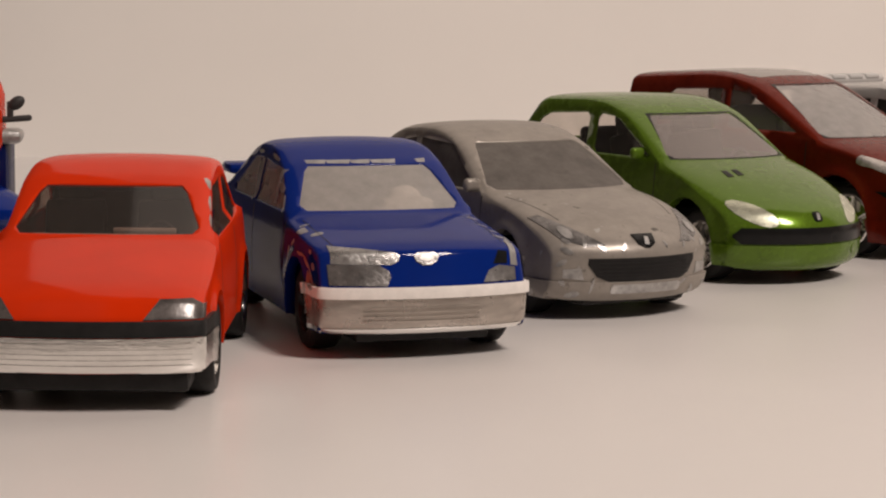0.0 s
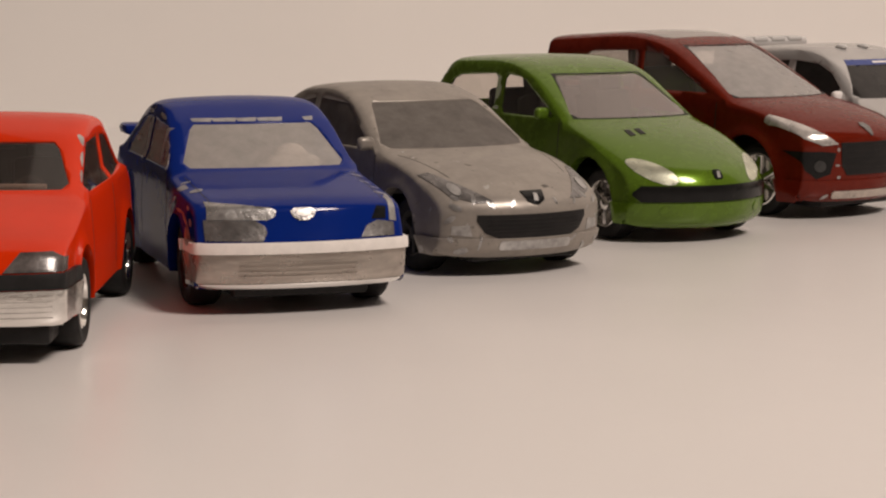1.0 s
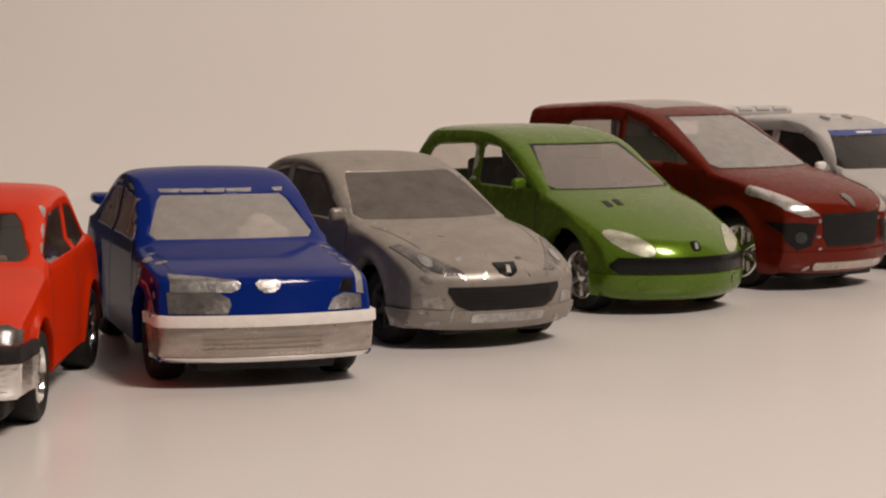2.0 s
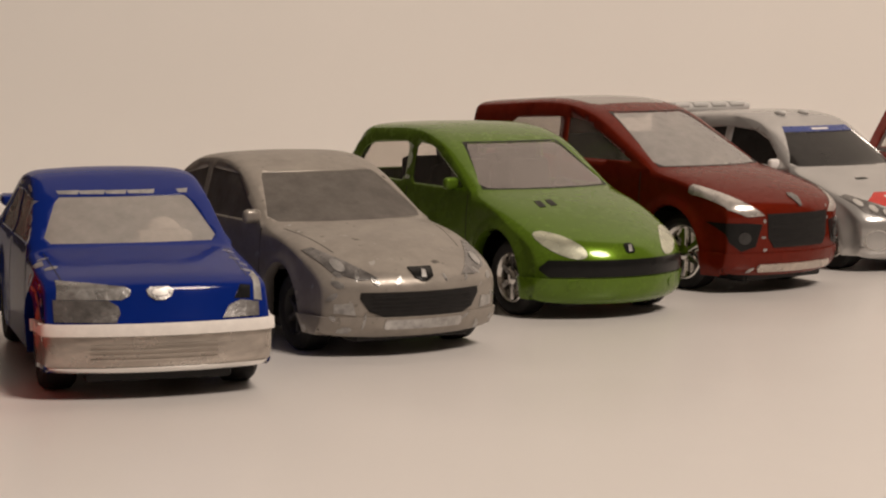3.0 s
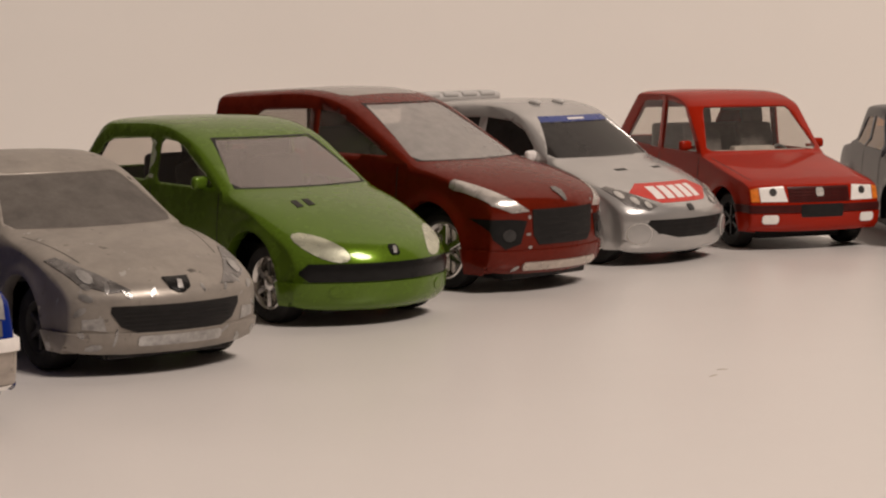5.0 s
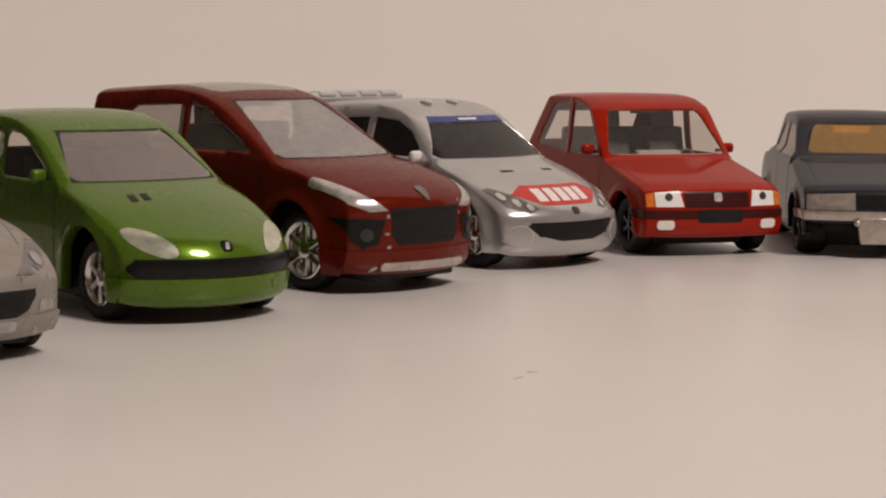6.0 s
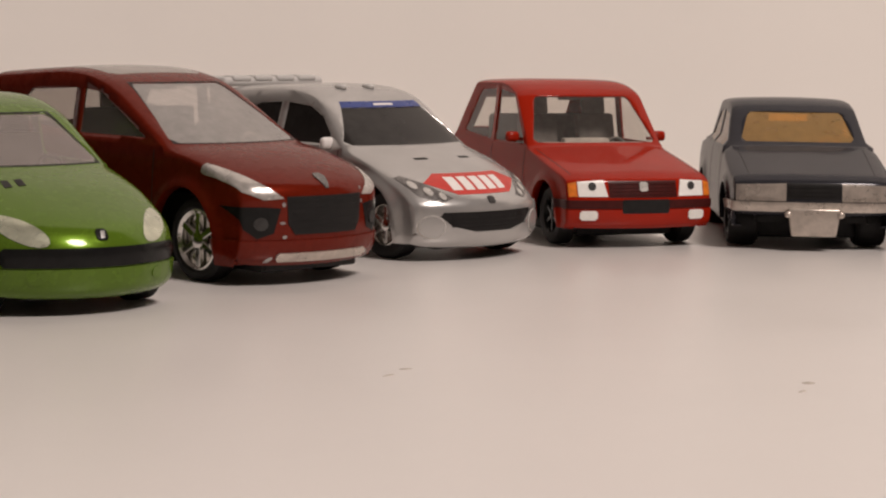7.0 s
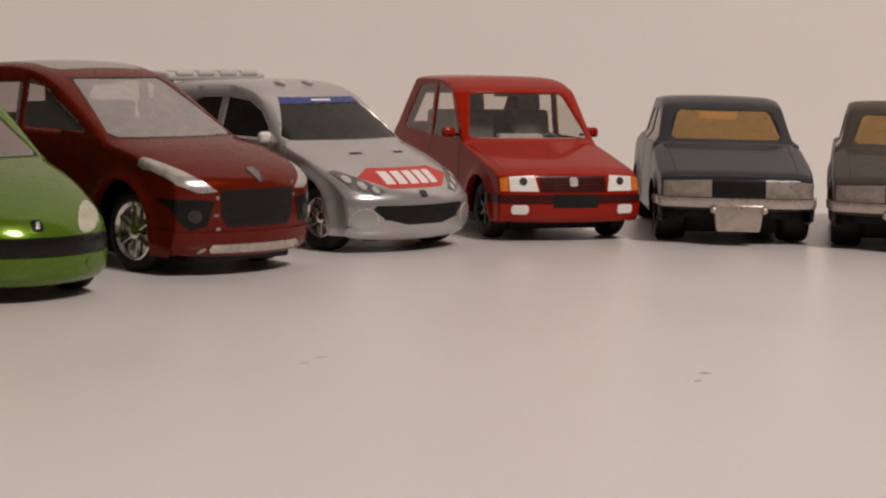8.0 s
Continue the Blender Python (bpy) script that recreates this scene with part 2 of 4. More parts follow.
def rect(x0, x1, y0, y1, cut=0.0):
    if not cut:
        return [(x0, y0), (x1, y0), (x1, y1), (x0, y1)]
    return [(x0 + cut, y0), (x1 - cut, y0), (x1, y0 + cut), (x1, y1 - cut), (x1 - cut, y1), (x0 + cut, y1), (x0, y1 - cut), (x0, y0 + cut)]


def round_line(points, radius):
    """A polyline of (y, z, radius) with filleted corners, as evenly spaced points."""
    out = [Vector(points[0][:2])]
    for i in range(1, len(points) - 1):
        a, b, c = (Vector(p[:2]) for p in points[i - 1 : i + 2])
        r = points[i][2] if len(points[i]) > 2 else radius
        r1, r2 = min(r, (a - b).length * 0.48), min(r, (c - b).length * 0.48)
        p, q = b + (a - b).normalized() * r1, b + (c - b).normalized() * r2
        out += [p * (1 - u) ** 2 + b * 2 * u * (1 - u) + q * u**2 for u in (0, 0.2, 0.4, 0.6, 0.8, 1)]
    out.append(Vector(points[-1][:2]))
    return out


def spread(line, step):
    """Points at about the given step along a polyline, corners kept dense."""
    out = [line[0]]
    for a, b in zip(line, line[1:]):
        n = max(1, int((b - a).length / step))
        out += [a.lerp(b, (i + 1) / n) for i in range(n)]
    return out


class Shape:
    """A die-cast body: a side profile with a width that follows the plan and the height."""

    def __init__(self, d):
        self.d = d
        self.L, self.W = d["length"], d["half"]
        self.belt, self.roof, self.roof_half = d["belt"], d["roof"], d["roof_half"]
        self.wheels = d["wheels"]
        self.r = d["wheel_r"]
        self.arch = d.get("arch", self.r + 1.1)

    def half(self, y, z):
        d = self.d
        w = self.W
        nf, nr = d.get("nose_len", 14), d.get("tail_len", 12)
        w *= 1 - d.get("nose_in", 0.08) * max(0, 1 - y / nf) ** 2 - d.get("tail_in", 0.07) * max(0, 1 - (self.L - y) / nr) ** 2
        if z > self.belt:
            u = (z - self.belt) / (self.roof - self.belt)
            c = d.get("cabin_in", 0.955)
            step = min(1, u / 0.1)
            w *= 0.965 + (c - 0.965) * step * step * (3 - 2 * step) + (self.roof_half / self.W - c) * u
        else:
            mid = self.belt * 0.55
            w *= 1 - 0.035 * max(0, (z - mid) / (self.belt - mid)) ** 2 - 0.05 * max(0, (mid - z) / mid) ** 2
        for yw in self.wheels:
            e = math.hypot(y - yw, z - self.r)
            w += d.get("flare", 0.5) * math.exp(-(((e - self.arch) / 1.3) ** 2)) * (1 if z < self.belt else 0)
        return w

    def sill(self, y):
        z = self.d.get("sill", 3.6)
        for yw in self.wheels:
            if abs(y - yw) < self.arch:
                z = max(z, self.r + math.sqrt(self.arch**2 - (y - yw) ** 2))
        return z

    def warp(self, p):
        k = (p[0] / self.W) ** 2
        f = self.d.get("bow", 2.2) * max(0, 1 - p[1] / (self.L * 0.6))
        g = self.d.get("bow_rear", 1.2) * max(0, 1 - (self.L - p[1]) / (self.L * 0.35))
        b = self.d.get("beak", 0) * (1 - k) * max(0, 1 - p[1] / 16)
        return Vector((p[0], p[1] + (f - g) * k - b, p[2]))

    def build(self):
        d = self.d
        prof = spread(round_line(d["profile"], d.get("fillet", 1.6)), 1.3)
        n = len(prof)
        nose = min(range(n), key=lambda i: (prof[i] - Vector(d["nose"])).length)
        tail = min(range(n), key=lambda i: (prof[i] - Vector(d["tail"])).length)
        ts = [-1, -0.985, -0.96, -0.92, -0.85, -0.72, -0.5, -0.25, 0, 0.25, 0.5, 0.72, 0.85, 0.92, 0.96, 0.985, 1]
        bm = bmesh.new()
        top, edge = [], d.get("edge", 0.7)
        crown = d.get("crown", 0.7)
        inwards = []
        for i in range(n):
            a = b = i
            while a > 0 and (prof[a] - prof[i]).length < 1.6:
                a -= 1
            while b < n - 1 and (prof[b] - prof[i]).length < 1.6:
                b += 1
            tan = (prof[b] - prof[a]).normalized()
            inwards.append(Vector((tan.y, -tan.x)))
        for i, p in enumerate(prof):
            inward = inwards[i]
            w = self.half(p.x, p.y)
            row = []
            for t in ts:
                q = p + inward * (crown * t * t + edge * abs(t) ** 14)
                row.append(bm.verts.new(self.warp((w * t, q.x, q.y))))
            top.append(row)
        for one, two in zip(top, top[1:]):
            for j in range(len(ts) - 1):
                bm.faces.new((one[j], one[j + 1], two[j + 1], two[j]))
        rows = 13
        edges = []
        for p, inward in zip(prof, inwards):
            edges.append(p + inward * (crown + edge))
        ahead = max(edges[i].x for i in range(nose + 1))
        behind = min(edges[i].x for i in range(tail, n))
        b0, b1 = max(edges[0].x, 1.0) + 0.2, ahead + 1.0
        b2, b3 = behind - 1.0, min(edges[-1].x, self.L - 1) - 0.2
        for side, col in ((-1, 0), (1, len(ts) - 1)):
            grid = []
            for i in range(n):
                e = edges[i]
                if i <= nose:
                    by = b0 + (b1 - b0) * i / nose
                elif i >= tail:
                    by = b2 + (b3 - b2) * (i - tail) / (n - 1 - tail)
                else:
                    by = b1 + (b2 - b1) * (e.x - edges[nose].x) / (edges[tail].x - edges[nose].x)
                z0 = min(self.sill(by), e.y)
                line = [top[i][col]]
                knee = self.belt if e.y > self.belt else e.y + (z0 - e.y) * 5 / rows
                for k in range(1, rows + 1):
                    z = e.y + (knee - e.y) * k / 5 if k <= 5 else knee + (z0 - knee) * (k - 5) / (rows - 5)
                    y = e.x + (by - e.x) * (e.y - z) / max(1e-6, e.y - z0)
                    line.append(bm.verts.new(self.warp((side * self.half(y, z), y, z))))
                line.append(bm.verts.new(self.warp((side * (self.half(by, z0) - 1.5), by, z0))))
                grid.append(line)
            for one, two in zip(grid, grid[1:]):
                for k in range(len(one) - 1):
                    f = (one[k], two[k], two[k + 1], one[k + 1])
                    bm.faces.new(f if side > 0 else f[::-1])
        bmesh.ops.remove_doubles(bm, verts=bm.verts, dist=0.01)
        bmesh.ops.recalc_face_normals(bm, faces=bm.faces)
        bm.normal_update()
        return bm


PLANES = {"front": (0, 2), "rear": (0, 2), "left": (1, 2), "right": (1, 2), "top": (0, 1)}


def faces_towards(bm, way):
    test = {
        "front": lambda f, n: n.y < -0.12,
        "rear": lambda f, n: n.y > 0.12,
        "left": lambda f, n: n.x < -0.3,
        "right": lambda f, n: n.x > 0.3,
        "top": lambda f, n: n.z > 0.25,
    }[way]
    return [f for f in bm.faces if test(f, f.normal)]


def inside(poly, x, y):
    hit = False
    for (x0, y0), (x1, y1) in zip(poly, poly[1:] + poly[:1]):
        if (y0 > y) != (y1 > y) and x < (x1 - x0) * (y - y0) / (y1 - y0) + x0:
            hit = not hit
    return hit


def outline(bm, layer, number, way, poly, low=-99, high=99):
    """Cut a convex outline, seen from one way, into the body and mark the faces within. low, high: limits along that way."""
    i, j = PLANES[way]
    k = 3 - i - j
    xs, ys = [p[0] for p in poly], [p[1] for p in poly]
    fs = []
    near = [f for f in bm.faces if f.calc_center_median().y <= high] if way == "front" and high < 14 else faces_towards(bm, way)
    for f in near:
        vx, vy = [v.co[i] for v in f.verts], [v.co[j] for v in f.verts]
        if max(vx) >= min(xs) and min(vx) <= max(xs) and max(vy) >= min(ys) and min(vy) <= max(ys) and low <= f.calc_center_median()[k] <= high:
            fs.append(f)
    for (x0, y0), (x1, y1) in zip(poly, poly[1:] + poly[:1]):
        fs = [f for f in fs if f.is_valid]
        geom = list({g for f in fs for g in (f, *f.edges, *f.verts)})
        co, no = Vector((0, 0, 0)), Vector((0, 0, 0))
        co[i], co[j], no[i], no[j] = x0, y0, y1 - y0, x0 - x1
        if no.length < 1e-6:
            continue
        r = bmesh.ops.bisect_plane(bm, geom=geom, plane_co=co, plane_no=no, dist=1e-5)
        fs = list({g for g in r["geom"] if isinstance(g, bmesh.types.BMFace)} | {f for f in fs if f.is_valid})
    for f in fs:
        c = f.calc_center_median()
        if inside(poly, c[i], c[j]):
            f[layer] = number


def lift(bm, layer, number, height):
    """A copy of the marked faces, raised by a height and given sides down to the body."""
    out = bmesh.new()
    bm.normal_update()
    low, up = {}, {}
    marked = [f for f in bm.faces if f[layer] == number]
    count = {}
    for f in marked:
        for v in f.verts:
            if v not in up:
                up[v] = out.verts.new(v.co + v.normal * height)
        for e in f.edges:
            count[e] = count.get(e, 0) + 1
    for f in marked:
        try:
            out.faces.new([up[v] for v in f.verts])
        except ValueError:
            pass
    if height > 0:
        for f in marked:
            for l in f.loops:
                if count[l.edge] == 1:
                    a, b = l.vert, l.link_loop_next.vert
                    for v in (a, b):
                        if v not in low:
                            low[v] = out.verts.new(v.co - v.normal * 0.15)
                    try:
                        out.faces.new((up[b], up[a], low[a], low[b]))
                    except ValueError:
                        pass
    return out


def wheel(parent, x, y, r, width, side, rim_mat, spokes, rim_r=0.62):
    """One wheel, with its tyre and rim; side is -1 or 1."""
    bm = bmesh.new()
    lathe(bm, [(-width / 2 - 1.5, 0.01), (-width / 2 - 1.5, 0.9), (width / 2 - 0.6, 0.9), (width / 2 - 0.6, 0.01)], n=12)
    hub = part("wheel", bm, BLACK, parent)
    hub.matrix_local = pose(x * MM, y * MM, r * MM, 0, 0, 0 if side > 0 else 180)
    bm = bmesh.new()
    h, ri = width / 2, r * rim_r
    lathe(bm, [(-h, ri), (-h, r * 0.88), (-h * 0.75, r * 0.985), (-h * 0.3, r), (h * 0.3, r), (h * 0.75, r * 0.985), (h, r * 0.9), (h * 1.02, r * 0.78), (h * 0.92, ri), (h * 0.3, ri * 0.98)], n=36)
    part("tyre", bm, RUBBER, hub)
    bm = bmesh.new()
    lathe(bm, [(h * 0.2, ri * 0.99), (h * 0.88, ri), (h * 0.96, ri * 0.94), (h * 0.7, ri * 0.84), (h * 0.3, ri * 0.82)], n=30)
    lathe(bm, [(h * 0.25, ri * 0.95), (h * 0.22, 0.01)], n=20)
    lathe(bm, [(h * 0.3, ri * 0.30), (h * 0.8, ri * 0.27), (h * 0.88, ri * 0.16), (h * 0.86, 0.01)], n=16)
    for i in range(spokes):
        turn = pose(0, 0, 0, 360 * i / spokes)
        box(bm, h * 0.35, h * 0.78, -ri * 0.11, ri * 0.11, ri * 0.2, ri * 0.9, 0.12, turn, 1)
    part("rim", bm, rim_mat, hub)
    return hub


def seat(bm, x, y, z, w=7.0, h=10.0, deep=2.2):
    m = Matrix.Translation((x, y, z)) @ pose(0, 0, 0, -14)
    box(bm, -w / 2, w / 2, -0.2, deep, -3, h * 0.68, 0.9, m)
    box(bm, -w * 0.3, w * 0.3, 0.0, deep - 0.3, h * 0.66, h, 0.8, m)
    box(bm, -w / 2, w / 2, -6.5, 1.0, -3, 0.2, 0.8, Matrix.Translation((x, y, z)))


def toy_car(d):
    """A die-cast car from its numbers, standing on z = 0 with its front at y = 0."""
    ob = new("toy_car")
    tagged(ob, d["label"], "toy car", "row of toy cars")
    s = Shape(d)
    bm = s.build()
    layer = bm.faces.layers.int.new("patch")
    for i, p in enumerate(d["patches"]):
        limits = p[6] if len(p) > 6 else (-99, 99)
        outline(bm, layer, i + 1, p[1], p[2], *limits)
    made, gone = [], []
    for i, p in enumerate(d["patches"]):
        cut = p[3] <= 0
        piece = lift(bm, layer, i + 1, p[3])
        if len(piece.faces):
            made.append((p, piece))
        else:
            piece.free()
        if cut:
            gone += [f for f in bm.faces if f[layer] == i + 1]
    bmesh.ops.delete(bm, geom=gone, context="FACES")
    body = part("body", bm, d["paint"], ob, sharp=50)
    thick = body.modifiers.new("thickness", "SOLIDIFY")
    thick.thickness, thick.offset = 0.45 * MM, -1
    for p, piece in made:
        part(p[0], piece, p[4], ob, p[5] if len(p) > 5 else "", sharp=40)
    W, L, r, b = s.W, s.L, s.r, s.belt
    bm = bmesh.new()
    box(bm, -W + 5.4, W - 5.4, s.wheels[0] - 3, L - 8, 1.9, b - 8, 0.5)
    box(bm, -W + 5.6, W - 5.6, 4.0, s.wheels[0], d.get("under", 2.2), 8.5, 0.5)
    box(bm, -W + 2.2, W - 2.2, s.wheels[0] + s.arch + 0.5, s.wheels[1] - s.arch - 0.5, 2.4, 6, 0.4)
    box(bm, -W + 5.2, W - 5.2, 2.6 + d.get("bow", 2.2) * 0.45, s.wheels[0] - s.arch + 1.5, d.get("under", 2.2), 6, 0.5)
    box(bm, -W + 5.2, W - 5.2, s.wheels[1] + s.arch - 1.5, L - 3.2, 2.4, 6, 0.5)
    part("base_plate", bm, d.get("base", BLACK), ob, "black underside plate")
    bm = bmesh.new()
    y0, y1 = d["cabin"]
    box(bm, -W + 2, W - 2, y0, y1, b - 6.5, b - 5, 0.3)
    box(bm, -W + 2.6, W - 2.6, y0 + 1.5, y0 + 5.5, b - 5, b - 1.0, 0.9)
    part("cabin_floor", bm, d["trim"], ob)
    if d.get("seats", True):
        for x in (-W * 0.42, W * 0.42):
            bm = bmesh.new()
            seat(bm, x, y0 + 15, b - 3.5, W * d.get("seat_w", 0.56), s.roof - b + d.get("seat_up", 1.5), d.get("seat_deep", 2.2))
            part("seat", bm, d.get("seat_trim", d["trim"]), ob)
        bm = bmesh.new()
        box(bm, -W + 3, W - 3, y0 + 29, y0 + 31.5, b - 5, b + (s.roof - b) * 0.42, 0.9, None)
        part("rear_bench", bm, d.get("seat_trim", d["trim"]), ob)
        bm = bmesh.new()
        torus(bm, (W * 0.42, y0 + 5.4, b - 0.2), 2.1, 0.32, pose(0, 0, 0, 62).to_3x3())
        part("steering_wheel", bm, d.get("wheel_trim", d["trim"]), ob)
    for y in s.wheels:
        for side in (-1, 1):
            wheel(ob, side * (W - d.get("track", 2.7)), y, r, d.get("tyre_w", 4.4), side, d["rim"], d.get("spokes", 6), d.get("rim_r", 0.62))
    if d.get("seats", True):
        bm = bmesh.new()
        (y2, z2), t2 = d["cabin_mirror"], W * 0.24
        box(bm, -t2, t2, y2, y2 + 0.8, z2 - 0.9, z2 + 0.9, 0.35)
        part("cabin_mirror", bm, d["trim"], ob)
    if "mirrors" in d:
        for side in d.get("mirror_sides", (-1, 1)):
            bm = bmesh.new()
            x, y, z = d["mirrors"]
            box(bm, side * x - 1.5, side * x + 1.5, y - 0.8, y + 0.8, z - 1.1, z + 1.1, 0.75, None, 3)
            box(bm, min(side * (x - 2.6), side * (x - 0.6)), max(side * (x - 2.6), side * (x - 0.6)), y, y + 0.9, z - 0.9, z - 0.2, 0.2)
            part("mirror", bm, d.get("mirror_mat", d["paint"]), ob)
    return ob


def windows(d, front, front_mat, sides=(), side_mat=None, rear=None):
    """Window patches: corners of the windscreen as (half, z) pairs below and above; side panes as (y, z) outlines."""
    (a, z0), (c, z1) = front
    out = [("windscreen", "front", [(-a + 0.8, z0), (a - 0.8, z0), (a, z0 + 0.7), (c + 0.15, z1 - 0.7), (c - 0.6, z1), (-c + 0.6, z1), (-c - 0.15, z1 - 0.7), (-a, z0 + 0.7)], -0.12, front_mat, "", (12, 60))]
    k = d.get("seal", 0)
    if k:
        out.insert(0, ("windscreen_seal", "front", [(-a - k, z0 - k), (a + k, z0 - k), (c + k, z1 + k), (-c - k, z1 + k)], 0.03, BLACK, "black rubber seal", (12, 60)))
    for poly in sides:
        for way in ("left", "right"):
            out.append(("side_window", way, poly, -0.12, side_mat or front_mat))
    if rear:
        (a, z0), (c, z1) = rear
        out.append(("rear_window", "rear", [(-a, z0), (a, z0), (c, z1), (-c, z1)], -0.12, side_mat or front_mat))
    d["patches"] = out + d["patches"]
    return d


def seams(ys, z0, z1, lean=0.0, width=0.22):
    """Door gaps as thin recessed lines on both flanks."""
    out = []
    for y in ys:
        for way in ("left", "right"):
            out.append(("door_seam", way, [(y, z0), (y + width, z0), (y + width + lean, z1), (y + lean, z1)], 0.02, SEAM))
    return out


def bonnet_seams(x0, y0, x1, y1, width=0.24):
    """The gap along each side of the bonnet, from its front corner back to the windscreen."""
    out = []
    for side in (-1, 1):
        poly = [(side * x0, y0), (side * (x0 + width), y0), (side * (x1 + width), y1), (side * x1, y1)]
        out.append(("bonnet_seam", "top", poly, 0.015, SEAM))
    return out


def arch_chips(y, z, radius, angles):
    """Bare metal along the lip of a wheel arch, on the near flank."""
    out = []
    for k, a in enumerate(angles):
        c, n = math.cos(radians(a)), math.sin(radians(a))
        out.append(("paint_chip", "left", oval(y + radius * c, z + radius * n, 0.2 + 0.06 * (k % 3), 1.7, 8, a), 0.05, BARE))
    return out


def both(name, poly, height, mat, label="", way="front"):
    return [(name, way, p, height, mat, label, (-9, 13.5)) for p in (poly, flip(poly))]


def put(ob, x, y, heading, size):
    ob.matrix_world = pose(x * MM, y * MM, 0, 0, 0, heading) @ Matrix.Scale(size, 4)
    return ob


# ---- the place: white laminate top, white wall behind, a closed room round them with an added dark west side ----
def slab(name, x0, x1, y0, y1, z0, z1, mat, label, category):
    bm = bmesh.new()
    box(bm, x0, x1, y0, y1, z0, z1)
    ob = part(name, bm, mat)
    return tagged(ob, label, category, kind="structure")


slab("floor", -110, 1400, -1000, 480, -20, 0, FLOOR, "smooth white laminate top with faint smears and crumbs", "floor")
slab("wall_north", -110, 1400, 480, 520, -20, 1400, WALL, "plain white painted wall behind the cars", "wall")
slab("wall_south", -110, 1400, -1040, -1000, -20, 1400, ROOM, "plain beige painted wall", "wall")
# Unseen, added close on the left so the car flanks reflect something dark.
slab("west_blocker", -110, -72, -1000, 480, -20, 1400, BLOCKER, "unseen dark brown panel added to darken reflections in the car flanks", "wall")
slab("wall_east", 1400, 1440, -1040, 520, -20, 1400, ROOM, "plain beige painted wall", "wall")
slab("ceiling", -110, 1440, -1040, 520, 1400, 1440, ROOM, "plain beige ceiling", "ceiling")

# ---- the cars ----
orange = windows({
    "label": "orange-red toy hatchback with brown windows and chrome bumper", "paint": RED_ORANGE, "trim": CABIN, "rim": RIM_CHROME,
    "length": 70, "half": 14.5, "belt": 17.9, "roof": 27.1, "roof_half": 11.8, "wheels": (15, 56), "wheel_r": 5.7, "cabin": (21, 62), "cabin_mirror": (33.5, 23.6),
    "profile": [(1.4, 4.6), (0.4, 5.3), (0.1, 8.2), (0.5, 10.9, 0.8), (2.2, 13.4, 0.8), (4.8, 14.5, 2.0), (21.5, 18.2, 0.8), (32.5, 25.0, 1.6), (40, 27.0, 6), (51, 26.5, 3), (62, 18.5, 2), (67, 17.5, 2), (69.5, 15), (70, 6), (68.5, 3.4)],
    "cabin_in": 0.9, "sill": 4.8, "track": 2.2, "tyre_w": 4.8, "crown": 0.45, "edge": 0.6, "nose": (4.8, 14.5), "tail": (67, 17.5), "nose_in": 0.04, "bow": 1.6, "mirror_mat": RED_ORANGE,
    "patches": [("bumper", "front", rect(-20, 20, 5.2, 8.95), 0.6, CHROME, "ribbed chrome front bumper", (-9, 10.5)),
                ("bumper_strip", "front", rect(-20, 20, 9.05, 10.8), 0.5, BLACK, "black strip above the bumper", (-9, 10.5)),
                *both("headlight", [(7.4, 11.0), (14.2, 11.0), (14.2, 12.5), (12.8, 13.2), (9.2, 13.2)], 0.12, LAMP_DULL, "dull smoked headlight"),
                *[("bumper_rib", "front", rect(-12.8, 12.8, z, z + 0.16), 0.72, CHROME) for z in (5.8, 6.4, 7.0, 7.6, 8.2)],
                # Pillar highlight laid on as bright ovals, together with its bare chips.
                *[("paint_chip", "right", oval(y, z, a, 0.3, 8, 34), 0.05, BARE, "worn bright pillar edge") for y, z, a in ((27.0, 19.8, 1.3), (29.8, 21.7, 1.6), (33.0, 23.9, 1.2))],
                *seams((25, 45), 6.5, 17.2)],
}, ((11.6, 18.5), (9.3, 23.9)), ORANGE_GLASS, [[(25.5, 18.0), (34.2, 23.5), (44, 23.8), (44, 18.0)], [(46, 18.0), (46, 23.8), (51, 23.2), (58, 18.6)]], None, ((9.5, 19.5), (8.6, 24.0)))
car_orange = put(toy_car(orange), 3.9, 119.7, -3.3, 0.985)

bm = bmesh.new()
box(bm, -9.6, 9.6, 24.2, 25.0, 17.6, 18.3, 0.2)
box(bm, 0.5, 8.5, 25.6, 26.6, 18.2, 18.9, 0.25)
part("dashboard", bm, CABIN_PALE, car_orange, "pale dashboard edge")
bm = bmesh.new()
box(bm, -12.6, 12.6, 2.2, 9.0, 2.4, 5.6, 0.5)
part("front_valance", bm, BLACK, car_orange, "black lower front panel")
bm = bmesh.new()
for side in (-1, 1):
    box(bm, side * 5.4 - 3.0, side * 5.4 + 3.0, 34.0, 35.0, 23.6, 24.4, 0.25)
part("sun_visor", bm, CABIN_PALE, car_orange)

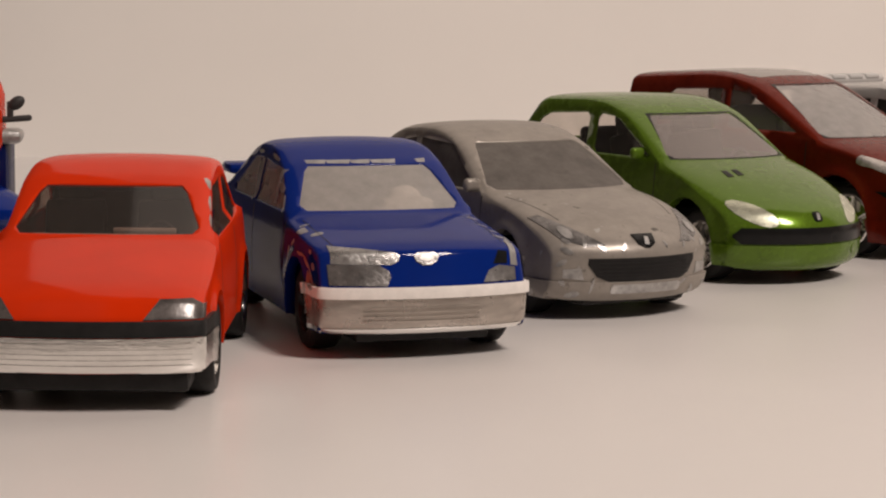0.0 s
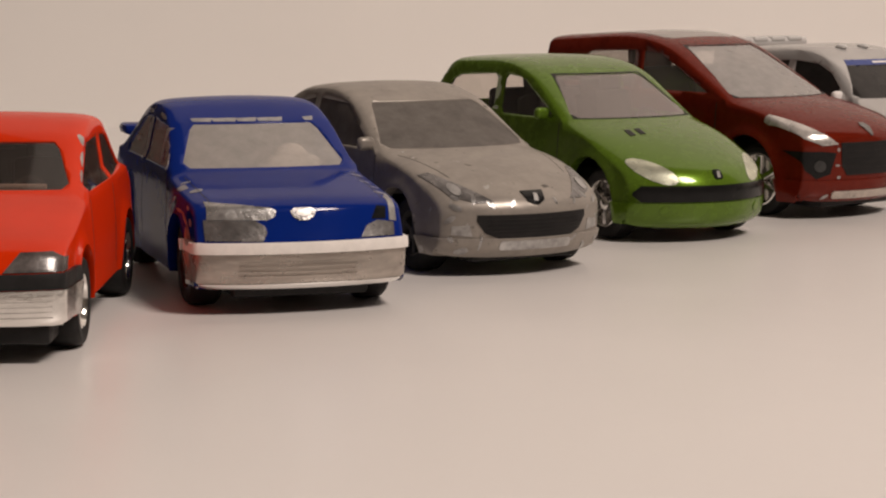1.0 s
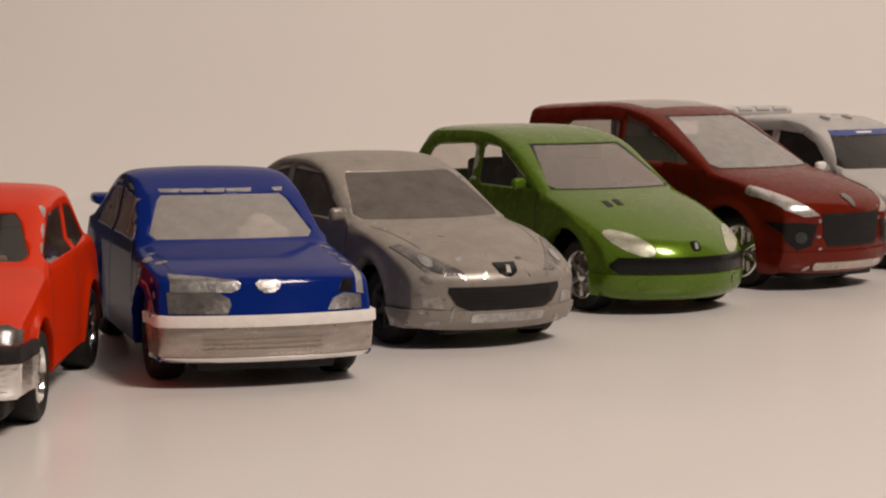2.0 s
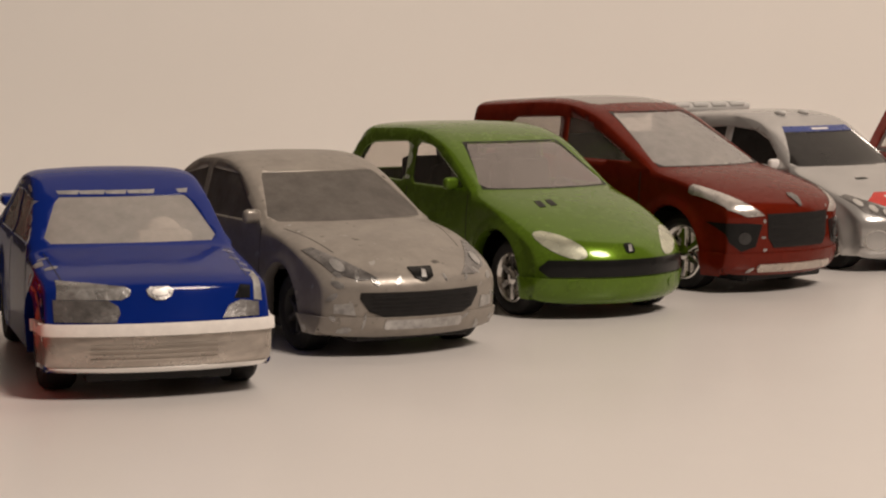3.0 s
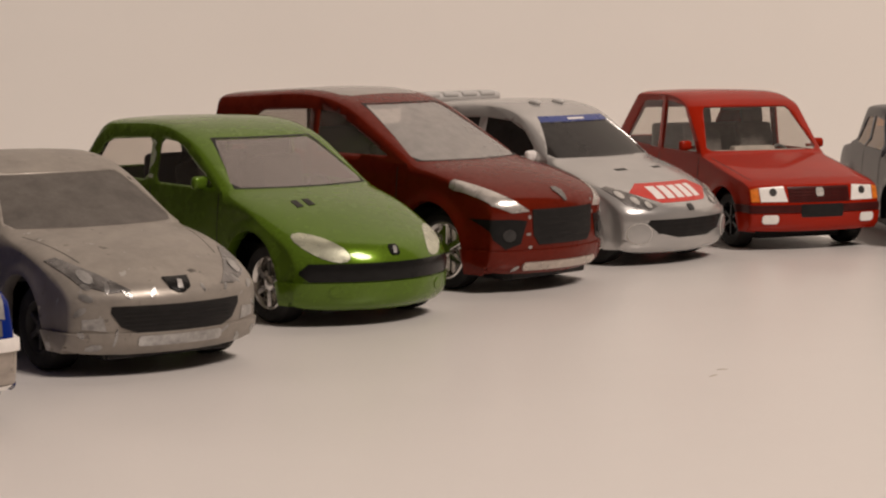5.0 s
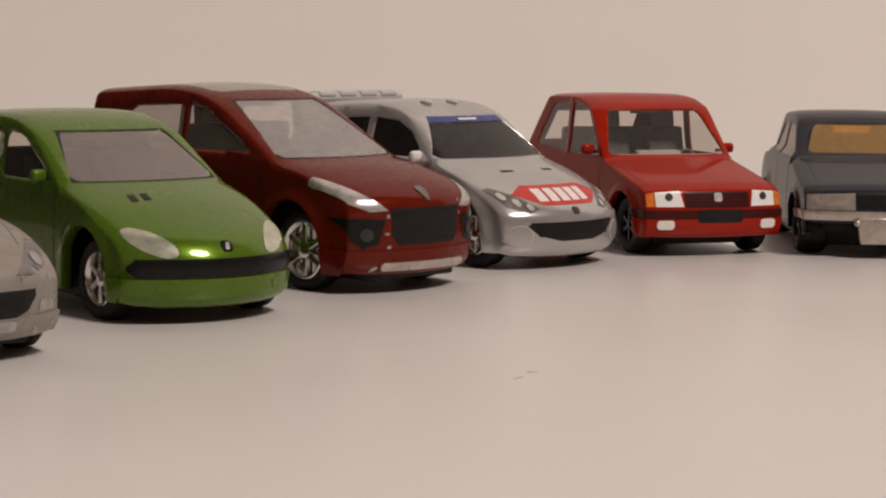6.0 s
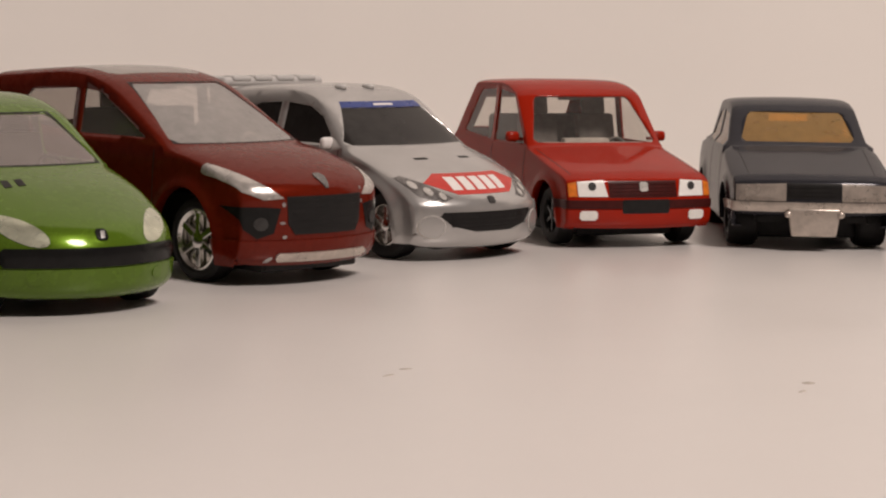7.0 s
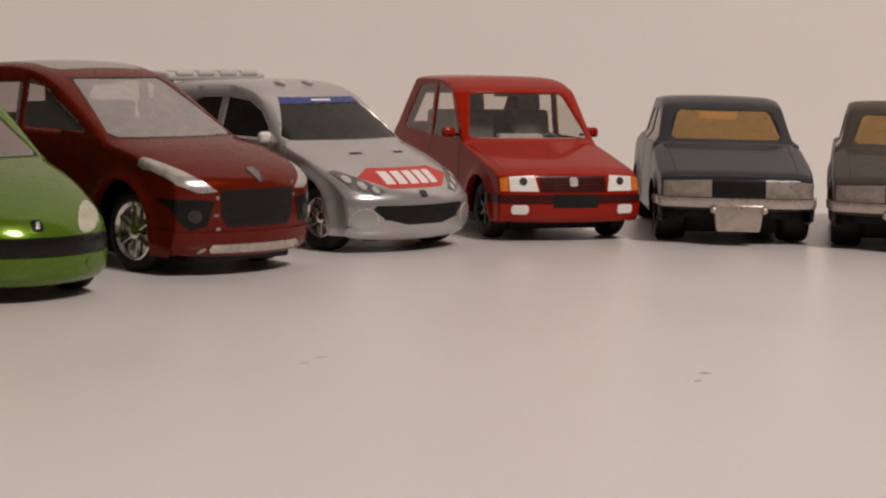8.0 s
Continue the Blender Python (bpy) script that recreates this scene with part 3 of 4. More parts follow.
blue = windows({
    "label": "blue toy coupe with chipped paint and white bumper strip", "paint": BLUE, "trim": CABIN_PALE, "seat_trim": CABIN_PALE, "rim": BLACK_GLOSS,
    "length": 72.5, "half": 14.6, "belt": 17.4, "roof": 27.0, "roof_half": 11.6, "wheels": (13.5, 57), "wheel_r": 5.8, "cabin": (22, 60), "cabin_mirror": (35.5, 22.9),
    "profile": [(1.8, 3.6), (0.7, 4.3), (0.2, 6.0), (0.2, 9.6, 0.8), (1.0, 11.2, 0.8), (2.6, 14.6, 0.8), (5, 15.5, 2.2), (22.5, 17.6, 0.8), (32.8, 24.2, 1.4), (40, 26.9, 6), (51, 26.7, 4), (67.5, 19.2, 2), (71, 18.2), (72, 15), (72.5, 6), (71, 3.6)],
    "nose": (5, 15.5), "tail": (71, 18.2), "cabin_in": 0.94, "crown": 0.5, "edge": 0.55, "tail_in": 0.03, "nose_in": 0.02, "bow": 2.0,
    "patches": [("bumper", "front", rect(-20, 20, 3.9, 8.4), 0.3, BRUSHED, "scratched bare metal front bumper", (-9, 10.5)),
                ("bumper_strip", "front", rect(-20, 20, 8.5, 9.85), 0.7, WHITE, "white rubbing strip", (-9, 10.5)),
                *[("bumper_rib", "front", rect(-9, 7, z, z + 0.22), 0.5, BRUSHED) for z in (5.4, 6.0, 6.6, 7.2)],
                ("bumper_lip", "front", rect(-20, 20, 4.0, 4.6), 0.42, CHROME, "polished lower lip", (-9, 10.5)),
                ("headlight", "front", [(-13.3, 10.2), (-5.8, 10.1), (-5.2, 11.2), (-5.4, 12.0), (-6.6, 12.75), (-13.3, 12.85)], 0.15, LAMP_GREY, "headlight worn to bare metal", (-9, 13.5)),
                ("paint_chip", "front", [(-12.9, 12.9), (-5.0, 12.8), (-3.9, 13.3), (-3.7, 14.0), (-4.4, 14.4), (-8.8, 14.8), (-12.7, 15.0)], 0.1, PITTED, "bare metal patch above the headlight", (-9, 13.5)),
                ("headlight", "front", [(7.8, 10.2), (12.8, 10.2), (12.9, 11.9), (10.4, 12.3), (8.8, 11.7)], 0.15, LAMP_GREY, "headlight worn to bare metal", (-9, 13.5)),
                ("lamp_socket", "front", [(9.6, 12.5), (11.8, 12.4), (12.0, 14.0), (10.6, 14.2)], 0.06, BLACK_GLOSS),
                ("paint_chip", "front", [(12.3, 12.2), (13.4, 12.0), (13.4, 15.2), (12.5, 15.0)], 0.1, BARE, "", (-9, 13.5)),
                ("badge", "front", [(-1.8, 13.9), (-1.5, 13.2), (-0.7, 12.7), (0.5, 12.7), (1.4, 13.2), (1.7, 13.9), (1.1, 14.3), (-1.2, 14.3)], 0.16, LAMP_GREY, "worn oval badge"),
                ("badge_mark", "front", oval(-0.05, 13.6, 1.05, 0.42), 0.24, LAMP),
                *[("roof_chip", "front", [(a, 23.85), (b, 23.8), (b + 0.3, 24.3), (a - 0.2, 24.25)], 0.06, BARE, "", (30, 35.5)) for a, b in ((-8.8, -6.2), (-5.8, -2.6), (-2.2, 0.4), (0.9, 4.4), (8.0, 9.2))],
                *[("paint_chip", "top", oval(x, y, a, b, 7, 20 * x), 0.05, BARE) for x, y, a, b in ((12.6, 9.0, 0.5, 0.9), (12.9, 12.5, 0.4, 0.6), (12.3, 15.5, 0.35, 0.8), (13.0, 6.4, 0.5, 0.7), (-12.4, 13.0, 0.8, 1.0), (-12.8, 18.5, 0.4, 0.8), (12.4, 20.0, 0.4, 0.9))],
                *[("paint_chip", "left", oval(y, z, a, b, 7, 15 * y), 0.05, BARE) for y, z, a, b in ((6.2, 9.6, 0.4, 1.2), (7.2, 12.2, 0.5, 0.8), (20.4, 9.0, 0.4, 0.9), (31.0, 20.6, 0.6, 1.6), (53.5, 20.2, 0.4, 1.2))],
                ("paint_chip", "left", rect(15, 17.5, 15.6, 16.6, 0.4), 0.06, BARE),
                ("paint_chip", "left", rect(32.5, 33.6, 18.2, 23.0), 0.06, BARE, "bare metal pillar"),
                ("paint_chip", "left", rect(44.6, 45.8, 17.8, 23.8), 0.06, BARE, "bare metal pillar"),
                ("paint_chip", "left", [(7.6, 8), (8.6, 8), (9.2, 11.5), (8.2, 11)], 0.06, BARE),
                *[("paint_chip", "left", oval(y, z, a, b, 8, t), 0.05, BARE) for y, z, a, b, t in ((46.5, 21.0, 0.35, 2.6, -8), (48.0, 24.6, 1.6, 0.3, 0), (38.5, 24.4, 2.2, 0.3, 8), (27.8, 18.6, 1.5, 0.3, 50), (9.0, 14.0, 0.7, 0.3, 10), (20.6, 12.0, 0.3, 1.6, 0), (18.4, 14.2, 0.9, 0.25, -35))],
                *bonnet_seams(11.9, 6.0, 12.3, 21.5, 0.14),
                *arch_chips(13.5, 5.8, 7.5, (95, 118, 141, 164, 187)),
                *seams((24, 44), 6.5, 17.0)],
}, ((11.8, 17.9), (9.4, 23.6)), PALE_GLASS, [[(26.5, 17.8), (33.4, 23.2), (44, 23.8), (44, 17.8)], [(46, 17.8), (46, 23.8), (50.5, 23.6), (52, 23.0), (60, 18.6), (59.2, 17.8)]], None, ((9.5, 19.4), (8.6, 23.8)))
car_blue = put(toy_car(blue), 46.4, 154.5, 13.8, 0.985)
bm = bmesh.new()
box(bm, -13.0, 13.0, 67.5, 74.0, 19.3, 21.0, 0.7)
for x in (-9, 9):
    box(bm, x - 0.7, x + 0.7, 69.5, 72, 16.5, 20, 0.2)
part("rear_spoiler", bm, BLUE, car_blue)
bm = bmesh.new()
blob(bm, (5.2, 30, 18.6), (2.6, 2.0, 2.2))
box(bm, 1.5, 9.0, 27.5, 31, 15.5, 18.9, 0.5)
part("dashboard", bm, WHITE, car_blue, "white moulded dashboard")

grey = windows({
    "label": "dusty worn grey toy saloon with black grille", "paint": GREY_DUSTY, "trim": CABIN_GREY, "rim": CHARCOAL,
    "length": 78, "half": 15.0, "belt": 17.6, "roof": 27.9, "roof_half": 11.6, "wheels": (14.5, 61), "wheel_r": 5.9, "cabin": (23, 68), "seats": False,
    "profile": [(2.4, 3.2), (0.9, 4.2), (0.2, 6), (0.0, 10.4, 1.2), (1.2, 12.2, 1.5), (4.8, 14.2, 2.4), (13, 16.9, 8), (23, 18.3, 1.8), (37, 25.6, 4), (46, 27.9, 8), (60, 26.9, 5), (72, 18.7, 2), (76, 17.4), (78, 14), (78, 6), (76.5, 3.4)],
    "nose": (4.8, 14.2), "tail": (76, 17.2), "nose_in": 0.05, "bow": 4.6, "crown": 0.5, "edge": 0.6, "mirrors": (15.0, 28.5, 18.8), "mirror_sides": (-1,),
    "patches": [("bumper", "front", rect(-20, 20, 3.3, 6.15), 0.4, GREY_DUSTY, "scuffed grey bumper", (-9, 13)),
                ("grille", "front", [(-6.4, 6.1), (6.4, 6.1), (8.4, 6.9), (9.7, 8.8), (9.6, 9.7), (-9.6, 9.7), (-9.7, 8.8), (-8.4, 6.9)], 0.12, BLACK, "black mesh grille"),
                *[("grille_bar", "front", rect(-8.0, 8.0, z, z + 0.2), 0.2, BLACK) for z in (7.0, 7.6, 8.2, 8.8)],
                *both("headlight", [(6.8, 11.6), (9.4, 11.4), (12.6, 12.4), (14.0, 15.0), (12.6, 15.4), (10, 13.8)], 0.12, LAMP_GREY, "scuffed grey headlight"),
                *both("lamp_bulb", oval(11.4, 13.2, 0.8, 0.8), 0.25, BARE),
                ("badge", "front", [(-1.9, 12.9), (1.9, 12.9), (1.5, 11.6), (0.4, 11.1), (-0.4, 11.1), (-1.5, 11.6)], 0.25, BLACK_GLOSS, "black shield badge"),
                ("badge_mark", "front", [(-0.5, 11.5), (0.2, 11.4), (0.5, 12.4), (-0.1, 12.5)], 0.4, BARE),
                *[("paint_chip", "front", oval(x, z, a, b, 7, 31 * x), 0.07 + c, PITTED, "", (-9, 12)) for x, z, a, b, c in ((12.6, 11.0, 0.7, 0.5, 0), (-12.4, 10.8, 0.9, 0.5, 0), (-7.4, 11.2, 0.8, 0.35, 0), (7.6, 11.2, 0.6, 0.3, 0), (-11.4, 4.4, 1.0, 0.5, 0.4), (9.8, 4.2, 0.9, 0.4, 0.4), (-4.0, 11.3, 0.9, 0.25, 0), (3.6, 11.4, 0.6, 0.25, 0), (-13.2, 9.0, 0.4, 0.9, 0), (-9.6, 12.0, 0.9, 0.3, 0), (-12.0, 12.2, 0.6, 0.4, 0), (10.2, 11.9, 0.8, 0.3, 0), (13.4, 8.2, 0.35, 0.8, 0), (-9.0, 5.6, 1.2, 0.2, 0.4), (-13.0, 6.0, 0.5, 0.3, 0.4), (6.8, 5.6, 1.0, 0.2, 0.4), (12.8, 5.0, 0.5, 0.4, 0.4))],
                ("plate", "front", rect(-6.2, 6.2, 4.5, 5.8, 0.3), 0.55, BARE, "bare metal plate panel"),
                *both("fog_lamp", [(10.2, 6.4), (13.0, 6.7), (13.0, 8.0), (10.6, 8.2)], 0.1, BARE),
                *bonnet_seams(10.4, 9.5, 12.6, 22.0, 0.13),
                *seams((26, 50.2), 6.5, 17.2)],
}, ((13.0, 18.2), (10.0, 24.9)), GREY_GLASS, [[(28.5, 18), (39.5, 24.6), (50, 25.0), (50, 18)], [(51.6, 18), (51.6, 25.0), (60, 23.6), (68, 18.8)]], GREY_GLASS)
car_grey = put(toy_car(grey), 81.1, 188.4, 25.2, 0.975)

green = windows({
    "label": "metallic green toy hatchback with black grille band", "paint": GREEN, "trim": BLACK, "beak": 1.8, "seal": 0.18, "seat_up": 1.4, "seat_deep": 7.5, "rim": RIM_CHROME, "spokes": 6, "rim_r": 0.68,
    "length": 79, "half": 15.4, "belt": 19.6, "roof": 31.0, "roof_half": 12.8, "wheels": (13.2, 63.5), "wheel_r": 6.3, "cabin": (23, 66), "cabin_mirror": (40.5, 27.2),
    "profile": [(2.4, 2.9), (1.0, 3.8), (0.4, 6.4), (0.2, 9.4, 1), (0.9, 11.0, 1), (2.2, 12.8, 1.4), (5.2, 14.6, 2.6), (13, 18.0, 8), (22.3, 20.4, 1.5), (36.8, 28.6, 4), (47, 31.0, 8), (67, 30.1, 2.2), (76.5, 19.8, 2), (78, 17), (79, 9), (78, 3.2)],
    "nose": (5.2, 14.6), "tail": (76.5, 19.8), "arch": 8.0, "nose_in": 0.045, "tail_in": 0.02, "bow": 4.6, "crown": 0.5, "edge": 0.65, "mirrors": (15.4, 31.5, 20.9), "mirror_sides": (-1,),
    "patches": [("bumper", "front", rect(-20, 20, 2.9, 7.1), 0.4, GREEN, "", (-9, 13)),
                ("grille", "front", rect(-14.4, 14.4, 7.3, 10.0, 1.1), 0.3, BLACK_GLOSS, "black rubber grille band", (-9, 13)),
                *both("headlight", oval(10.7, 12.3, 3.4, 1.65, 16, 27), 0.1, LAMP_TINGED, "pale greenish almond headlight"),
                *both("fog_lamp", oval(9.6, 5.8, 1.1, 0.9), 0.55, GREEN),
                ("hood_vent", "top", [(-8.3, 14.0), (-7.1, 14.0), (-6.7, 16.6), (-7.9, 16.6)], 0.08, BLACK, "black bonnet vent"),
                ("hood_vent", "top", [(-6.1, 14.0), (-4.9, 14.0), (-4.5, 16.6), (-5.7, 16.6)], 0.08, BLACK, "black bonnet vent"),
                ("badge", "front", rect(-0.9, 0.9, 11.0, 12.5, 0.3), 0.2, BLACK_GLOSS, "small silver badge"),
                ("badge_mark", "front", [(-0.4, 11.2), (0.2, 11.2), (0.5, 12.2), (-0.1, 12.2)], 0.32, BARE),
                *seams((26.5, 47.6), 6.5, 19.4)],
}, ((12.9, 20.4), (9.8, 27.6)), PINK_GLASS, [[(29.6, 20.2), (29.2, 20.8), (39.5, 26.5), (41.5, 27.1), (45.6, 27.4), (46.6, 26.6), (46.6, 21.2), (45.6, 20.2)], [(50, 20.4), (49, 21.4), (49, 26.6), (50, 27.4), (62.5, 26.6), (65, 25.6), (69, 21.6), (68, 20.8)]], CLEAR_GLASS, ((10.5, 20.8), (9.8, 26.4)))
car_green = put(toy_car(green), 115.8, 226.5, 27.2, 0.97)

maroon = windows({
    "label": "maroon toy crossover with black grille and pale glass roof", "paint": MAROON, "trim": CABIN_PALE, "seat_trim": CABIN, "seat_up": -2.6, "seat_w": 0.38, "seal": 0.14, "rim": RIM_CHROME, "spokes": 6, "rim_r": 0.74,
    "length": 84, "half": 15.7, "belt": 21.8, "roof": 35.0, "roof_half": 12.9, "wheels": (16, 66), "wheel_r": 7.0, "cabin": (22, 68), "cabin_mirror": (45, 31.5),
    "profile": [(2.2, 3.6), (0.8, 4.6), (0.0, 7.8), (0.0, 15.2, 1), (1.2, 17.0, 1.5), (5, 18.9, 2.6), (13, 21.2, 6), (21.3, 22.5, 2), (41.5, 32.9, 5), (53, 35.0, 8), (80, 33.3, 2), (81.5, 24, 3), (83.5, 19), (84, 9), (83, 3.6)],
    "nose": (5, 18.9), "tail": (81.5, 24), "arch": 8.7, "nose_in": 0.06, "tail_in": 0.03, "bow": 4.0, "crown": 0.5, "edge": 0.65,
    "patches": [("bumper", "front", rect(-20, 20, 3.6, 7.7), 0.4, MAROON, "", (-9, 13)),
                ("grille", "front", [(-6.6, 8.6), (6.6, 8.6), (7.8, 10.4), (8.0, 14.8), (-8.0, 14.8), (-7.8, 10.4)], 0.15, BLACK, "black mesh grille"),
                *[("grille_bar", "front", rect(-7.0, 7.0, z, z + 0.3), 0.24, BLACK) for z in (9.6, 10.7, 11.8, 12.9, 13.9)],
                *both("fog_panel", [(10.2, 8.9), (12.8, 8.0), (14.6, 9.6), (15.4, 13.2), (12.0, 13.2), (9.0, 12.9)], 0.12, BLACK_GLOSS, "black fog lamp panel"),
                *both("fog_lamp", oval(12.2, 10.4, 1.1, 1.1), 0.3, CHARCOAL),
                *both("headlight", [(8.5, 14.5), (11.8, 14.3), (14.6, 15.6), (15.9, 19.2), (15.3, 20.4), (11.5, 16.9)], 0.12, LAMP_CLEAR, "pale wedge headlight"),
                ("skid_plate", "front", rect(-9.5, 9.5, 4.5, 5.7, 0.4), 0.8, PALE_METAL, "worn silver skid plate"),
                *[("paint_chip", "front", oval(x, z, a, b, 7, 31 * x), 0.06 + c, BARE, "", (-9, 9)) for x, z, a, b, c in ((8.5, 13.4, 0.35, 0.3, 0), (-8.5, 13.5, 0.4, 0.3, 0), (-8.3, 8.2, 0.3, 0.4, 0), (10.4, 4.9, 0.6, 0.3, 0.4), (-10.6, 4.7, 0.7, 0.3, 0.4), (-8.7, 10.5, 0.25, 0.5, 0), (8.4, 15.6, 0.3, 0.25, 0))],
                ("badge", "front", [(-1.1, 17.6), (-0.3, 15.9), (0.3, 15.9), (1.1, 17.6), (0.7, 18.1), (-0.7, 18.1)], 0.2, LAMP_GREY, "worn silver badge"),
                ("sunroof", "top", rect(-10.2, 10.2, 45.5, 73, 1.5), 0.04, ROOF_GLASS, "dusty pale glass roof"),
                *seams((27, 50), 7, 21.4)],
}, ((13.4, 22.5), (10.0, 32.0)), MISTY_GLASS, [[(30, 23.2), (44, 30.4), (49, 30.9), (49, 23.2)], [(51.5, 23.2), (51.5, 31.0), (65, 30.3), (66.4, 29.4), (69.5, 24.9)]], SIDE_GLASS, ((12.4, 23.6), (11.2, 31.8)))
car_maroon = put(toy_car(maroon), 151.9, 259.5, 35.0, 0.96)

silver = windows({
    "label": "silver toy rally hatchback with red bonnet sticker", "paint": SILVER, "trim": CABIN, "rim": RIM_CHROME, "seats": False,
    "length": 78, "half": 16.4, "belt": 19.8, "roof": 31.5, "roof_half": 12.3, "wheels": (13.2, 62), "wheel_r": 6.3, "cabin": (22, 64),
    "profile": [(2.0, 2.8), (0.6, 3.6), (0.0, 6), (0.3, 10.4, 1.4), (2.2, 12.4, 1.5), (5.6, 14.8, 2.8), (13, 18.0, 6), (21, 20.1, 1.6), (34.2, 29.7, 3.5), (43, 31.5, 8), (66, 30.3, 3), (73, 20.5, 2), (77, 17), (78, 9), (77, 3)],
    "nose": (5.6, 14.8), "tail": (73, 20.5), "arch": 7.8, "nose_in": 0.05, "tail_in": 0.03, "bow": 4.4, "crown": 0.5, "edge": 0.65, "flare": 1.0, "mirrors": (16.2, 29.0, 20.6), "mirror_sides": (-1,), "mirror_mat": STICKER_WHITE,
    "patches": [("bumper", "front", rect(-20, 20, 2.8, 10.2), 0.4, SILVER, "", (-9, 13)),
                ("grille", "front", [(-11.6, 8.4), (-9.4, 6.6), (-4.5, 5.5), (4.5, 5.5), (9.4, 6.6), (11.6, 8.4), (11.0, 9.1), (-11.0, 9.1)], 0.12, BLACK, "black smile-shaped grille"),
                *[("grille_bar", "front", rect(-9.5, 9.5, z, z + 0.22), 0.22, BLACK) for z in (6.4, 7.2, 8.0)],
                *both("fog_ring", oval(13.0, 6.6, 2.35, 2.1, 16), 0.44, LAMP),
                *both("fog_cover", oval(13.0, 6.6, 2.15, 1.9, 16), 0.62, SILVER, "round blanked fog lamp cover"),
                *both("headlight", [(8.2, 11.6), (10.4, 10.9), (14.0, 12.0), (15.4, 15.0), (14.2, 15.4), (11.0, 13.8)], 0.08, LAMP_GREY, "smoked almond headlight"),
                *both("lamp_bulb", oval(10.0, 11.9, 0.6, 0.6), 0.22, LAMP),
                *both("lamp_bulb", oval(12.0, 12.7, 0.7, 0.7), 0.22, LAMP),
                *both("lamp_bulb", oval(13.8, 13.8, 0.65, 0.65), 0.22, LAMP),
                ("sticker", "front", [(-11.6, 14.2), (-6.6, 12.2), (6.6, 12.2), (11.6, 14.2), (8.0, 15.7), (-8.0, 15.7)], 0.05, STICKER, "red sticker with white bars"),
                *[("sticker_bar", "front", [(x, 12.9), (x + 2.1, 12.9), (x + 2.3, 15.1), (x + 0.2, 15.1)], 0.09, STICKER_WHITE) for x in (-7.0, -4.2, -1.4, 1.4, 4.2)],
                ("badge", "front", rect(-0.8, 0.8, 10.5, 11.7, 0.25), 0.2, CHARCOAL),
                ("hood_vent", "top", [(-7.0, 14.2), (-4.2, 13.8), (-4.2, 14.6), (-7.0, 15.0)], 0.06, BLACK),
                ("hood_vent", "top", [(7.0, 14.2), (4.2, 13.8), (4.2, 14.6), (7.0, 15.0)], 0.06, BLACK),
                ("sunstrip", "front", [(-10.4, 27.0), (10.4, 27.0), (9.8, 28.1), (-9.8, 28.1)], 0.06, STICKER_BLUE, "blue sunstrip", (28, 40)),
                ("sunstrip_bar", "front", rect(-2.5, 2.5, 27.35, 27.7), 0.1, STICKER_WHITE, "", (28, 40)),
                *seams((26, 45.2), 6.5, 19.4)],
}, ((14.9, 20.3), (10.0, 28.1)), DARK_GLASS, [[(30.6, 20.4), (29.0, 21.0), (29.4, 22.4), (32.6, 25.4), (37.0, 27.3), (43.6, 27.8), (43.6, 20.4)], [(45.6, 20.4), (45.6, 27.8), (52.0, 27.4), (57.0, 25.4), (60.5, 21.6), (59.5, 20.6)]], DARK_GLASS)
car_silver = put(toy_car(silver), 185.5, 291.7, 33.6, 0.955)
bm = bmesh.new()
box(bm, -13.2, 13.2, 64.4, 72.5, 30.0, 31.9, 0.85, None, 4)
wing = part("rear_spoiler", bm, WING_PAINT, car_silver, "pale raised rear wing")
for x in (-8.6, -2.9, 2.9, 8.6):
    bm = bmesh.new()
    box(bm, x - 2.4, x + 2.4, 64.1, 68.0, 31.0, 32.2, 0.5, None, 3)
    part("wing_rib", bm, WING_PAINT, wing)
for x in (-11.0, 11.0):
    bm = bmesh.new()
    box(bm, x - 0.9, x + 0.9, 66, 71, 25.5, 30.4, 0.3)
    part("wing_post", bm, WING_PAINT, wing)
bm = bmesh.new()
blob(bm, (-4.6, 38.5, 30.7), (1.0, 1.6, 0.6))
part("roof_scoop", bm, WING_PAINT, car_silver)
bm = bmesh.new()
blob(bm, (2.6, 38.5, 30.7), (1.0, 1.6, 0.6))
part("roof_scoop", bm, WING_PAINT, car_silver)

